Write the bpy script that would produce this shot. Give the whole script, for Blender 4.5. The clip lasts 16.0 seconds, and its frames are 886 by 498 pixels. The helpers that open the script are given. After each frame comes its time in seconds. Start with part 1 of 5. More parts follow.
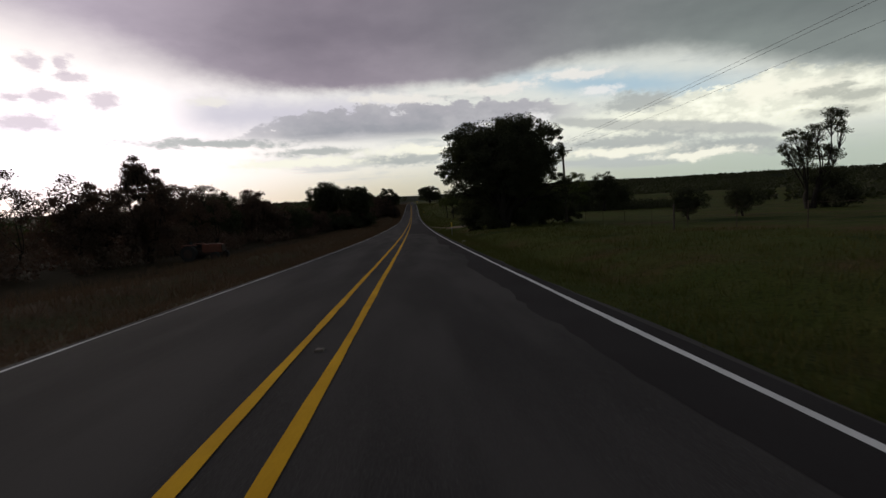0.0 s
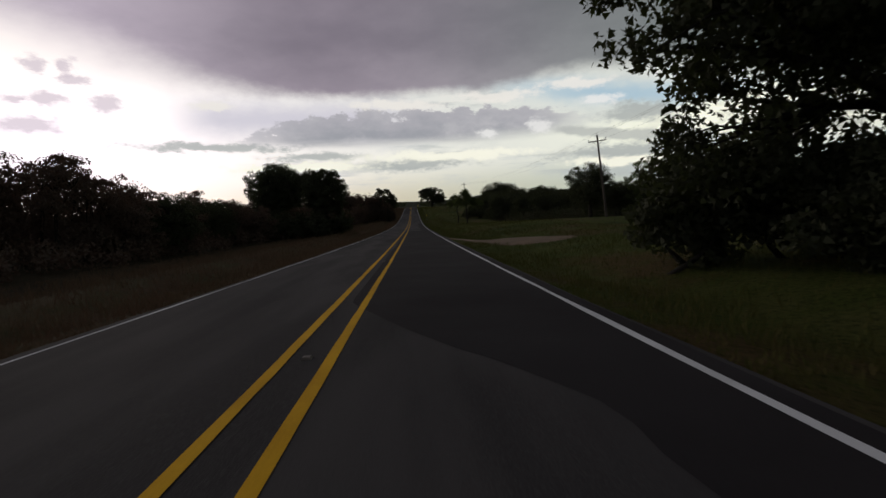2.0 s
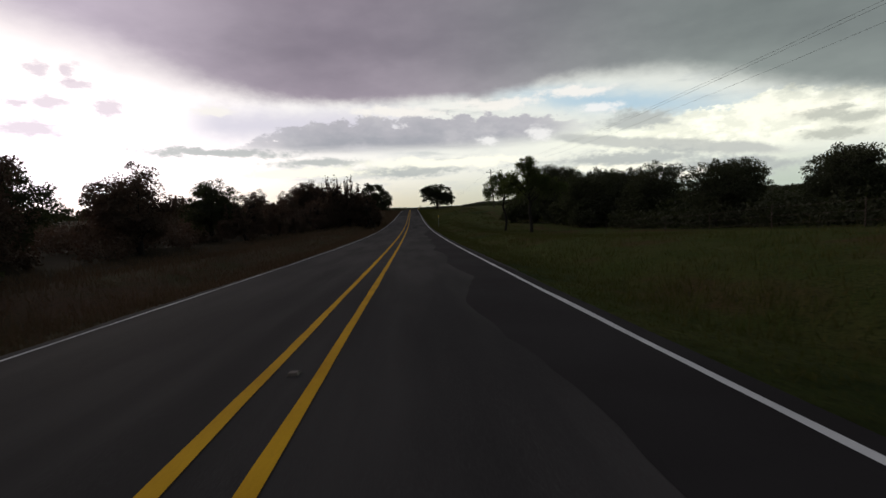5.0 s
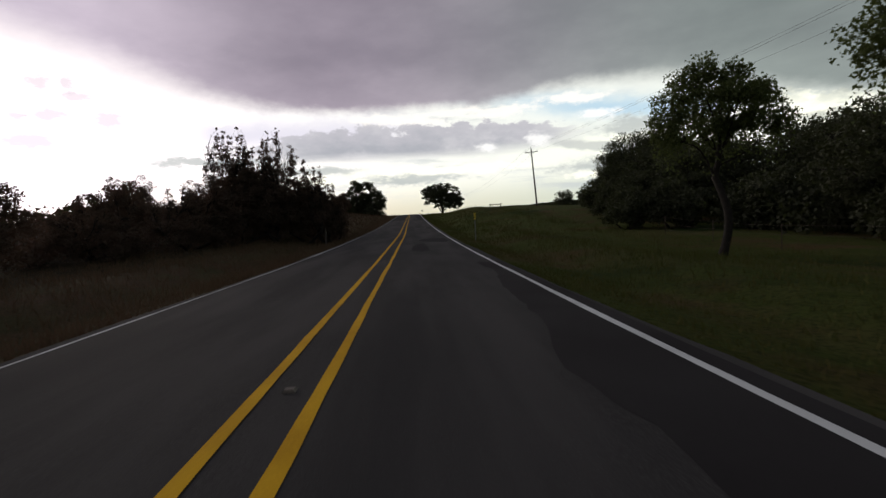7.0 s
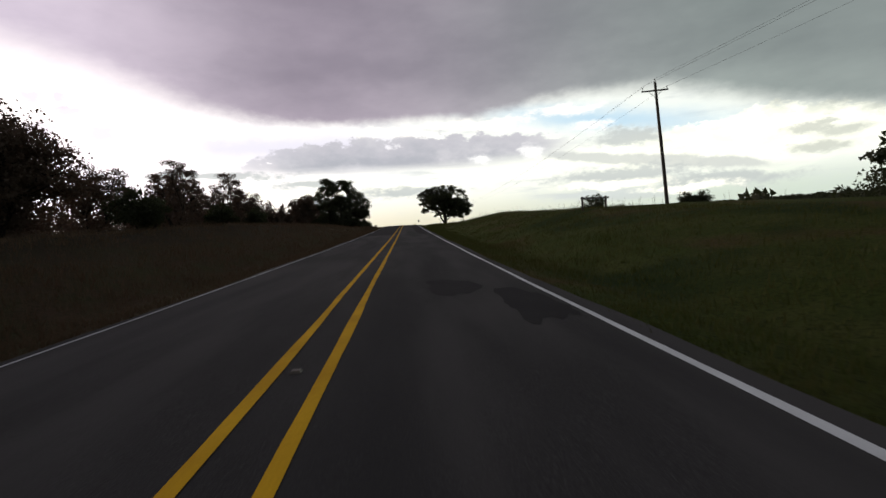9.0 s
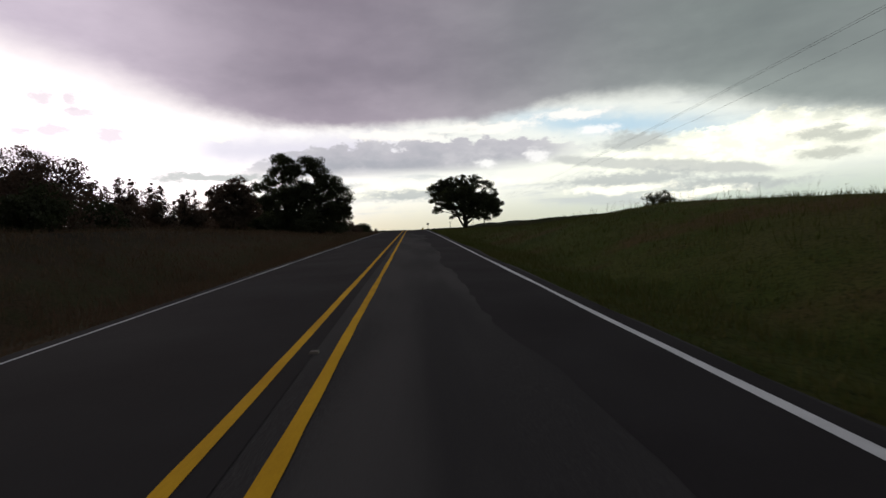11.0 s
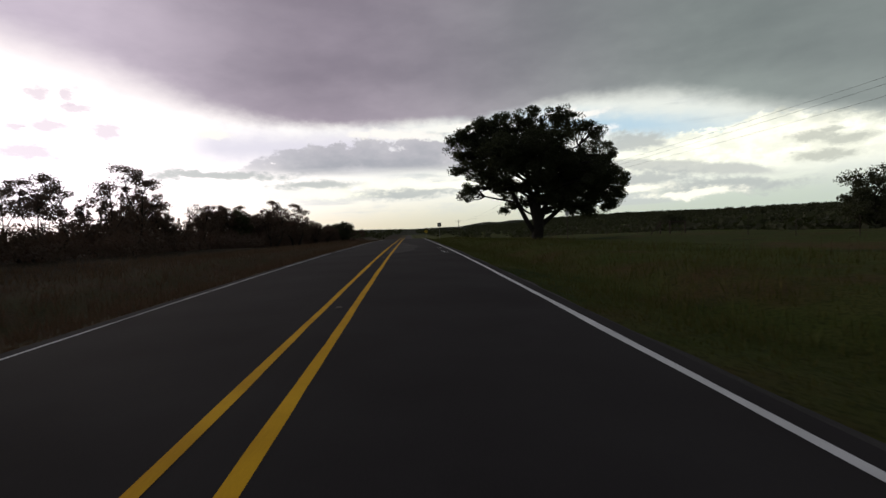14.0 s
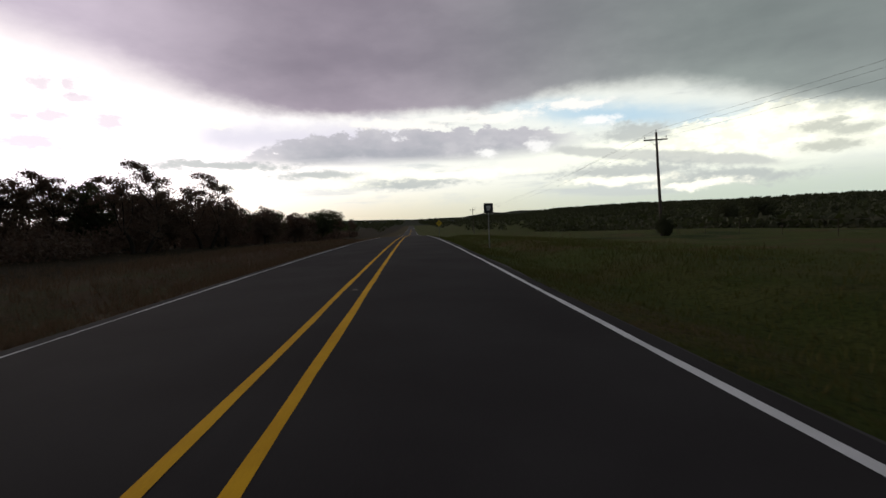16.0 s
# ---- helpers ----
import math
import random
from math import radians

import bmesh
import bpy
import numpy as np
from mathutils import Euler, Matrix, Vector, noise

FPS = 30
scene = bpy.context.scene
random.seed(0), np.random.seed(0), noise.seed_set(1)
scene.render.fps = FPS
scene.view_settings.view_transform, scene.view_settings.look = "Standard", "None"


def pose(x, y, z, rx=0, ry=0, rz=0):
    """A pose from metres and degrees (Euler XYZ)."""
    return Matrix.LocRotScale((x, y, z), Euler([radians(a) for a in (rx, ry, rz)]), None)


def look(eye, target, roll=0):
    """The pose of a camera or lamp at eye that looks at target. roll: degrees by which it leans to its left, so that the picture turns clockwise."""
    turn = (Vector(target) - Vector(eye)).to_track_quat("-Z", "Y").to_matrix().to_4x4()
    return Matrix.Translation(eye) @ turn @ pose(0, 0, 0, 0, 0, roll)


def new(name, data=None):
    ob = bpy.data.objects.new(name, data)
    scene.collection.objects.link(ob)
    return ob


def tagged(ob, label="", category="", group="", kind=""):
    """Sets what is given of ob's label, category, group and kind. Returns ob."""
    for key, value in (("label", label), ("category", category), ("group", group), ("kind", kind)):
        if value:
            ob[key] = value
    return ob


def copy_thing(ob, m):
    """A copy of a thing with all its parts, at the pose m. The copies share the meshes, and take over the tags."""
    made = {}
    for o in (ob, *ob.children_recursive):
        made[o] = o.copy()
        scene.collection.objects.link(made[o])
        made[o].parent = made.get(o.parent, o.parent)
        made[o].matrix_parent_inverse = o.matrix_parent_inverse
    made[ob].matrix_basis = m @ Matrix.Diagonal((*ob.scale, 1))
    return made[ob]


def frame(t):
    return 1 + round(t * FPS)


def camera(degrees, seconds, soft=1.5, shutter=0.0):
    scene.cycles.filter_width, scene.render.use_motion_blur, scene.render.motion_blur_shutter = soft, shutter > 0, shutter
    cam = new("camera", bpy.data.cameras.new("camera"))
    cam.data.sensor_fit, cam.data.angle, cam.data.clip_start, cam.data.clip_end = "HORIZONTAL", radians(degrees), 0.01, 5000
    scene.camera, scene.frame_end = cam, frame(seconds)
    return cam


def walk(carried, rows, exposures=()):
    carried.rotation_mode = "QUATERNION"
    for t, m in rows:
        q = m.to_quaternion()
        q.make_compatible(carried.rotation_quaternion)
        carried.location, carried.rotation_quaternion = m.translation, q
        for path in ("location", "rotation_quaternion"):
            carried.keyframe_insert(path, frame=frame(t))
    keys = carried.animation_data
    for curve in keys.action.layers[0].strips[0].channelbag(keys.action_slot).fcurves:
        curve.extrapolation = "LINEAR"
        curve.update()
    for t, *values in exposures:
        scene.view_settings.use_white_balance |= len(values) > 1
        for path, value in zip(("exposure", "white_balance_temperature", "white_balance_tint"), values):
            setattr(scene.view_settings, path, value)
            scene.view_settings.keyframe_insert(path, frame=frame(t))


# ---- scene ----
cam = camera(85.0, 16.0, shutter=0.06)
PATH = [
    (0.0, pose(1.071, 0.0, 1.262, 83.64, 3.156, -3.61)),
    (0.5, pose(1.127, 12.2, 0.56, 83.75, 3.131, -3.61)),
    (1.0, pose(1.131, 24.4, -0.117, 83.84, 3.129, -3.61)),
    (1.5, pose(1.112, 36.6, -0.756, 84.09, 2.973, -3.61)),
    (2.0, pose(1.099, 48.8, -1.365, 84.39, 2.509, -3.61)),
    (2.5, pose(1.096, 61.0, -1.924, 84.77, 2.064, -3.61)),
    (3.0, pose(1.106, 73.2, -2.434, 84.75, 1.975, -3.61)),
    (3.5, pose(1.109, 85.4, -2.918, 84.85, 2.0, -3.61)),
    (4.0, pose(1.088, 97.6, -3.391, 84.88, 1.949, -3.61)),
    (4.5, pose(1.076, 109.8, -3.838, 85.01, 1.957, -3.61)),
    (5.0, pose(1.082, 122.0, -4.256, 85.17, 2.068, -3.61)),
    (5.5, pose(1.091, 134.2, -4.641, 85.32, 2.203, -3.61)),
    (6.0, pose(1.097, 146.4, -4.987, 85.48, 2.344, -3.61)),
    (6.5, pose(1.082, 158.6, -5.275, 85.66, 2.561, -3.61)),
    (7.0, pose(1.035, 170.8, -5.496, 86.01, 2.762, -3.61)),
    (7.5, pose(0.965, 183.0, -5.629, 86.2, 2.782, -3.61)),
    (8.0, pose(0.931, 195.2, -5.69, 86.51, 2.785, -3.66)),
    (8.5, pose(0.986, 207.4, -5.685, 87.04, 2.952, -4.01)),
    (9.0, pose(1.057, 219.6, -5.617, 87.36, 3.119, -4.29)),
    (9.5, pose(1.076, 231.8, -5.475, 87.48, 3.084, -4.18)),
    (10.0, pose(1.065, 244.0, -5.291, 87.58, 2.943, -4.02)),
    (10.5, pose(1.051, 256.2, -5.081, 87.68, 2.792, -3.86)),
    (11.0, pose(1.036, 268.4, -4.852, 87.79, 2.642, -3.7)),
    (11.5, pose(1.027, 280.6, -4.603, 87.88, 2.586, -3.55)),
    (12.0, pose(1.025, 292.8, -4.341, 87.94, 2.714, -3.45)),
    (12.5, pose(1.038, 305.0, -4.078, 87.88, 2.791, -3.64)),
    (13.0, pose(1.07, 317.2, -3.833, 87.85, 2.626, -4.03)),
    (13.5, pose(1.117, 329.4, -3.617, 87.76, 2.386, -4.07)),
    (14.0, pose(1.172, 341.6, -3.442, 87.68, 2.235, -4.0)),
    (14.5, pose(1.204, 353.8, -3.329, 87.4, 2.115, -3.81)),
    (15.0, pose(1.189, 366.0, -3.275, 87.12, 2.009, -3.64)),
    (15.5, pose(1.168, 378.2, -3.28, 86.88, 2.042, -3.62)),
    (16.0, pose(1.155, 390.4, -3.31, 86.57, 2.146, -3.68)),
]
walk(cam, PATH, exposures=[(0.0, -0.15), (2.0, -0.18), (3.5, -0.20), (5.0, 0.02), (7.0, 0.24), (9.0, 0.36), (11.0, 0.20), (12.5, 0.14), (14.0, 0.14), (16.0, 0.20)])

# ------------------------------------------------------------ world and light
SUN_AZ, SUN_EL = -38.0, 8.0      # degrees from straight ahead, above the horizon


def make_world():
    w = bpy.data.worlds.new("dusk_sky")
    scene.world = w
    w.use_nodes = True
    nt = w.node_tree
    nt.nodes.clear()

    def link(sock, v):
        if isinstance(v, (int, float)):
            sock.default_value = v
        elif isinstance(v, tuple):
            sock.default_value = (*v, 1.0) if len(v) == 3 and sock.type == "RGBA" else v
        else:
            nt.links.new(v, sock)

    def M(op, a, b=0.0, c=0.0):
        n = nt.nodes.new("ShaderNodeMath")
        n.operation = op
        for s, v in zip(n.inputs, (a, b, c)):
            link(s, v)
        return n.outputs[0]

    def step(v, lo, hi, a=0.0, b=1.0):
        n = nt.nodes.new("ShaderNodeMapRange")
        n.interpolation_type = "SMOOTHSTEP"
        for s, x in zip(n.inputs, (v, lo, hi, a, b)):
            link(s, x)
        return n.outputs[0]

    def mix(f, a, b, blend="MIX"):
        n = nt.nodes.new("ShaderNodeMix")
        n.data_type, n.blend_type = "RGBA", blend
        link(n.inputs[0], f), link(n.inputs[6], a), link(n.inputs[7], b)
        return n.outputs[2]

    def tex(vec, scale, detail=5.0, rough=0.55, distort=0.0):
        n = nt.nodes.new("ShaderNodeTexNoise")
        nt.links.new(vec, n.inputs["Vector"])
        for k, v in (("Scale", scale), ("Detail", detail), ("Roughness", rough), ("Distortion", distort)):
            n.inputs[k].default_value = v
        return M("SUBTRACT", n.outputs["Fac"], 0.5)

    def gauss(x, x0, s):
        return M("POWER", 2.718, M("MULTIPLY", M("POWER", M("DIVIDE", M("SUBTRACT", x, x0), s), 2.0), -1.0))

    co = nt.nodes.new("ShaderNodeTexCoord")
    sep = nt.nodes.new("ShaderNodeSeparateXYZ")
    nt.links.new(co.outputs["Generated"], sep.inputs[0])
    x, y, z = sep.outputs
    az = M("MULTIPLY", M("ARCTAN2", x, y), 57.29578)
    el = M("MULTIPLY", M("ARCSINE", z), 57.29578)

    def plane(kx, ky, off=0.0):
        n = nt.nodes.new("ShaderNodeCombineXYZ")
        link(n.inputs[0], M("MULTIPLY", az, kx))
        link(n.inputs[1], M("MULTIPLY", el, ky))
        n.inputs[2].default_value = off
        return n.outputs[0]

    soft = tex(plane(0.05, 0.12), 1.0, 6.0)
    puff = tex(plane(0.16, 0.30, 3.0), 1.0, 8.0, 0.62)
    streak = tex(plane(0.06, 0.55, 7.0), 1.0, 6.0, 0.6)
    lump = tex(plane(0.35, 0.6, 11.0), 1.0, 8.0, 0.62)
    heap = tex(plane(0.22, 0.42, 21.0), 1.0, 9.0, 0.6, 0.4)

    # clear air low over the land, from the sky model
    sky = nt.nodes.new("ShaderNodeTexSky")
    sky.sky_type, sky.sun_disc = "NISHITA", False
    sky.sun_elevation, sky.sun_rotation = radians(SUN_EL), radians(SUN_AZ)
    clear = mix(1.0, sky.outputs[0], (0.10, 0.10, 0.10), "MULTIPLY")

    wisp = tex(plane(0.07, 0.13, 31.0), 1.0, 6.0, 0.55)
    baz = M("ADD", az, M("MULTIPLY", lump, 2.6))
    bel = M("ADD", el, M("MULTIPLY", heap, 2.0))

    crumb = tex(plane(0.9, 1.7, 41.0), 1.0, 6.0, 0.65)

    def blob(under, a, e, wa, we, colour, strength):
        """A small cloud or a bright rent at that azimuth and elevation."""
        g = M("MULTIPLY", gauss(baz, a, wa * 1.3), gauss(bel, e, we * 1.6))
        g = M("ADD", g, M("MULTIPLY", crumb, M("MULTIPLY", step(g, 0.02, 0.3), 1.5)))
        return mix(M("MULTIPLY", step(g, 0.10, 0.80), strength), under, colour)

    # thin bright veil under the cloud deck
    right = step(az, -12.0, 38.0)
    low = mix(step(el, 0.0, 5.0), (0.66, 0.64, 0.51), (1.00, 0.985, 0.92))
    low = mix(M("MULTIPLY", right, M("ADD", 0.35, M("MULTIPLY", step(el, 5.5, 1.5), 0.45))), low, (0.52, 0.63, 0.56))
    veil = mix(0.88, clear, low)
    s1 = M("MULTIPLY", step(M("ADD", streak, M("MULTIPLY", gauss(el, 4.0, 1.4), 0.10)), 0.08, 0.22), step(az, -30.0, -14.0))
    veil = mix(M("MULTIPLY", s1, 0.62), veil, (0.50, 0.53, 0.50))
    s2 = M("MULTIPLY", step(M("ADD", M("MULTIPLY", puff, 0.7), M("MULTIPLY", streak, 0.7)), -0.06, 0.20), M("MULTIPLY", step(az, -20.0, 0.0), step(el, 0.8, 3.0)))
    veil = mix(M("MULTIPLY", s2, 0.55), veil, (0.55, 0.59, 0.60))
    # the bright opening on the right and the blue gap over it
    op = M("MULTIPLY", gauss(az, 33.0, 14.0), gauss(M("ADD", el, M("MULTIPLY", heap, 4.0)), 6.8, 1.9))
    veil = mix(op, veil, (1.14, 1.15, 0.94))
    slant = M("ADD", el, M("MULTIPLY", M("SUBTRACT", az, 14.0), 0.15))
    gap = M("MULTIPLY", gauss(az, 23.0, 12.5), gauss(M("ADD", slant, M("MULTIPLY", lump, 1.8)), 12.2, 1.25))
    veil = mix(M("MULTIPLY", gap, 0.92), veil, (0.43, 0.60, 0.72))
    # white heaped cloud with a crisp top against the gap
    crest = M("ADD", M("ADD", 8.7, M("MULTIPLY", gauss(az, 39.0, 7.0), 1.2)), M("ADD", M("MULTIPLY", heap, 3.6), M("MULTIPLY", crumb, 2.2)))
    crown = M("MULTIPLY", step(M("SUBTRACT", crest, el), 0.0, 0.45), M("MULTIPLY", step(baz, 21.0, 30.0), step(el, 4.2, 6.4)))
    billow = mix(step(M("ADD", lump, M("MULTIPLY", crumb, 0.8)), -0.12, 0.22), (0.86, 0.87, 0.74), (1.16, 1.16, 0.98))
    veil = mix(M("MULTIPLY", crown, 0.9), veil, billow)
    # grey bar that sinks to the right
    bar = M("MULTIPLY", gauss(M("ADD", M("ADD", el, M("MULTIPLY", M("SUBTRACT", az, 24.0), 0.14)), M("MULTIPLY", lump, 1.5)), 6.5, 0.62), M("MULTIPLY", step(baz, 14.0, 20.0), step(baz, 35.0, 42.0, 1.0, 0.0)))
    veil = mix(M("MULTIPLY", step(bar, 0.15, 0.75), 0.8), veil, (0.50, 0.52, 0.50))
    # glare round the hidden sun
    glow = M("MULTIPLY", gauss(az, -37.0, 20.0), gauss(M("ADD", el, M("MULTIPLY", soft, 2.0)), 6.0, 8.5))
    veil = mix(glow, veil, (1.50, 1.36, 1.46))
    # pale blue-grey air between deck and bank
    air = M("MULTIPLY", M("MULTIPLY", step(az, -27.0, -20.0), step(az, -6.0, 6.0, 1.0, 0.0)), gauss(M("ADD", el, M("MULTIPLY", lump, 2.0)), 9.6, 2.1))
    veil = mix(M("MULTIPLY", air, 0.85), veil, (0.66, 0.64, 0.74))
    for a, e, wa, we in [(24.4, 4.6, 6.1, 0.67), (34.0, 3.3, 5.1, 0.51), (-0.5, 4.5, 5.9, 0.45), (-10.7, 5.6, 3.8, 0.31), (-21.0, 6.7, 6.5, 0.30), (25.5, 8.7, 3.0, 0.6)]:
        veil = blob(veil, a, e, wa, we, (0.45, 0.48, 0.47), 0.85)
    for a, e, wa, we in [(23.8, 3.7, 4.5, 0.31), (4.9, 5.3, 7.9, 0.39), (31.0, 2.8, 3.5, 0.29), (-12.0, 4.4, 6.0, 0.4), (36.6, 8.3, 1.6, 0.8), (40.5, 7.9, 2.2, 0.5)]:
        veil = blob(veil, a, e, wa, we, (1.08, 1.06, 0.90), 0.9)
    for a, e, wa, we in [(41.4, 7.4, 1.7, 0.32), (44.0, 6.8, 1.6, 0.34), (43.0, 8.0, 1.0, 0.22), (42.2, 5.4, 1.9, 0.35)]:
        veil = blob(veil, a, e, wa, we, (0.50, 0.52, 0.46), 0.85)

    # long cumulus bank
    top = M("ADD", M("SUBTRACT", 10.7, M("MULTIPLY", M("POWER", M("DIVIDE", M("SUBTRACT", az, 2.0), 21.0), 4.0), 3.2)), M("ADD", M("MULTIPLY", lump, 5.2), M("MULTIPLY", heap, 3.4)))
    bot = M("ADD", 6.35, M("ADD", M("MULTIPLY", streak, 2.0), M("MULTIPLY", M("MAXIMUM", az, 0.0), 0.035)))
    bank = M("MULTIPLY", step(M("SUBTRACT", top, el), 0.0, 0.6), step(M("SUBTRACT", el, bot), -0.3, 1.5))
    bank = M("MULTIPLY", bank, M("MULTIPLY", step(baz, -30.0, -9.0), step(baz, 14.0, 22.0, 1.0, 0.0)))
    grey = mix(step(M("SUBTRACT", top, el), 0.2, 3.2), (0.47, 0.46, 0.50), (0.36, 0.37, 0.41))
    grey = mix(step(M("ADD", puff, M("MULTIPLY", lump, 0.5)), -0.08, 0.25), grey, (0.54, 0.53, 0.56))
    veil = mix(M("MULTIPLY", bank, 0.96), veil, grey)
    for a, e, wa, we in [(21.8, 10.2, 1.8, 0.35), (15.0, 8.2, 1.2, 0.5), (9.0, 7.6, 1.0, 0.4)]:
        veil = blob(veil, a, e, wa, we, (0.95, 0.94, 0.92), 0.8)

    # the heavy deck overhead, sharp-edged ahead and fading into haze at either side
    lift = M("MULTIPLY", M("POWER", M("MAXIMUM", M("DIVIDE", M("SUBTRACT", -18.0, az), 20.0), 0.0), 1.4), 3.4)
    sag = M("MULTIPLY", step(az, 27.0, 50.0), 4.5)
    bow = M("MULTIPLY", gauss(az, 21.0, 10.0), 1.6)
    edge = M("ADD", M("SUBTRACT", M("ADD", M("ADD", 11.4, bow), lift), sag), M("ADD", M("MULTIPLY", soft, 2.0), M("MULTIPLY", lump, 1.4)))
    over = M("SUBTRACT", el, edge)
    fade = M("ADD", 1.6, M("ADD", M("MULTIPLY", step(az, -8.0, -36.0), 4.6), M("MULTIPLY", step(az, 8.0, 30.0), 1.0)))
    deck = step(over, M("MULTIPLY", step(az, -16.0, -34.0), -1.4), fade)
    tone = mix(right, (0.228, 0.199, 0.245), (0.167, 0.192, 0.191))
    tone = mix(step(az, -10.0, -44.0), tone, (0.54, 0.47, 0.56))
    tone = mix(step(M("ADD", soft, M("MULTIPLY", wisp, 0.4)), -0.20, 0.26), tone, mix(1.0, tone, (1.34, 1.33, 1.30), "MULTIPLY"))
    tone = mix(M("MULTIPLY", step(over, 6.5, 0.3), 0.6), tone, mix(1.0, tone, (1.7, 1.68, 1.62), "MULTIPLY"))
    # deck dimmed overhead and away from the sun, mostly unseen, to darken the ground
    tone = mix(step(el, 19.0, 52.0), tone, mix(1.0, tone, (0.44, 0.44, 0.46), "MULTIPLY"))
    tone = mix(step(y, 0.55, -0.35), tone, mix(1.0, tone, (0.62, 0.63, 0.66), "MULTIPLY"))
    # low sky behind the view, unseen, dimmed for the same end
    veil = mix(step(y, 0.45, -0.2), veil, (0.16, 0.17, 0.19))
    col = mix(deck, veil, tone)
    for a, e, wa, we in [(10.3, 11.6, 3.8, 0.42), (19.1, 12.2, 3.0, 0.35), (-1.5, 11.2, 4.2, 0.31), (-21.1, 10.9, 1.6, 0.39)]:
        col = blob(col, a, e, wa, we, (0.96, 0.92, 0.86), 0.85)
    for a, e, wa, we in [(-35.5, 13.5, 0.8, 0.42), (-33.0, 13.6, 0.6, 0.44), (-32.6, 12.6, 1.0, 0.29), (-34.7, 10.6, 1.3, 0.45), (-37.2, 10.4, 0.9, 0.28), (-30.3, 10.6, 0.9, 0.40), (-36.3, 8.4, 2.0, 0.49)]:
        col = blob(col, a, e, wa, we, (0.68, 0.59, 0.67), 0.75)
    # below the horizon: dark land
    col = mix(step(el, -0.3, -2.5), col, (0.03, 0.035, 0.025))

    bg = nt.nodes.new("ShaderNodeBackground")
    out = nt.nodes.new("ShaderNodeOutputWorld")
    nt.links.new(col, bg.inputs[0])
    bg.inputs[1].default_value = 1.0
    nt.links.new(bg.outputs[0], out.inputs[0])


make_world()

sun = new("sun", bpy.data.lights.new("sun", "SUN"))
sun.data.energy, sun.data.angle, sun.data.color = 0.5, radians(14), (1.0, 0.86, 0.72)
_a, _e = radians(SUN_AZ), radians(SUN_EL)
sun.matrix_world = look((math.sin(_a) * 100, math.cos(_a) * 100, math.tan(_e) * 100), (0, 0, 0))

# ------------------------------------------------------------ small tools


def mesh_obj(name, verts, faces, mat, parent=None, label="", smooth=False):
    """One mesh object out of vertex and face arrays."""
    me = bpy.data.meshes.new(name)
    verts = np.asarray(verts, dtype=np.float32).reshape(-1, 3)
    if isinstance(faces, np.ndarray):
        n, k = faces.shape
        me.vertices.add(len(verts))
        me.vertices.foreach_set("co", verts.ravel())
        me.loops.add(n * k)
        me.loops.foreach_set("vertex_index", faces.astype(np.int32).ravel())
        me.polygons.add(n)
        me.polygons.foreach_set("loop_start", np.arange(0, n * k, k, dtype=np.int32))
        me.update(calc_edges=True)
    else:
        me.from_pydata(verts.tolist(), [], faces)
    me.materials.append(mat)
    if smooth:
        me.polygons.foreach_set("use_smooth", np.ones(len(me.polygons), dtype=bool))
    me.validate()
    ob = new(name, me)
    if parent is not None:
        ob.parent = parent
    if label:
        tagged(ob, label)
    return ob


def part(name, bm, mat, parent=None, label="", smooth=False):
    """One mesh object out of a bmesh."""
    me = bpy.data.meshes.new(name)
    bm.to_mesh(me)
    bm.free()
    me.materials.append(mat)
    if smooth:
        for p in me.polygons:
            p.use_smooth = True
    ob = new(name, me)
    if parent is not None:
        ob.parent = parent
    if label:
        tagged(ob, label)
    return ob


def empty(name, m, label, category, group="", kind=""):
    ob = new(name)
    ob.matrix_world = m
    return tagged(ob, label, category, group, kind)


def add_box(bm, size, at=(0, 0, 0), bevel=0.0, turn=None):
    m = Matrix.Translation(at) @ (turn or Matrix()) @ Matrix.Diagonal((*size, 1))
    r = bmesh.ops.create_cube(bm, size=1.0, matrix=m)
    if bevel:
        es = list({e for v in r["verts"] for e in v.link_edges})
        bmesh.ops.bevel(bm, geom=es, offset=bevel, segments=2, affect="EDGES")
    return bm


def add_cyl(bm, r1, r2, depth, m=Matrix(), seg=12, caps=True):
    bmesh.ops.create_cone(bm, cap_ends=caps, segments=seg, radius1=r1, radius2=r2, depth=depth, matrix=m)
    return bm


def box(size, at=(0, 0, 0), bevel=0.0, turn=None):
    return add_box(bmesh.new(), size, at, bevel, turn)


def cyl(r1, r2, depth, m=Matrix(), seg=12):
    return add_cyl(bmesh.new(), r1, r2, depth, m, seg)


def tube(points, radii, sides=6):
    """Vertices and quads of a tapered tube along points."""
    pts = np.asarray(points, float)
    n = len(pts)
    tan = np.gradient(pts, axis=0)
    tan /= np.linalg.norm(tan, axis=1)[:, None] + 1e-9
    ref = np.array([0.31, 0.17, 0.93]) if abs(tan[0][2]) < 0.8 else np.array([0.95, 0.2, 0.1])
    a = np.cross(tan, ref)
    a /= np.linalg.norm(a, axis=1)[:, None] + 1e-9
    b = np.cross(tan, a)
    ang = np.linspace(0, 2 * np.pi, sides, endpoint=False)
    ring = a[:, None] * np.cos(ang)[None, :, None] + b[:, None] * np.sin(ang)[None, :, None]
    v = (pts[:, None] + ring * np.asarray(radii, float)[:, None, None]).reshape(-1, 3)
    i, j = np.meshgrid(np.arange(n - 1), np.arange(sides), indexing="ij")
    k = (j + 1) % sides
    f = np.stack([i * sides + j, i * sides + k, (i + 1) * sides + k, (i + 1) * sides + j], -1).reshape(-1, 4)
    return v, f


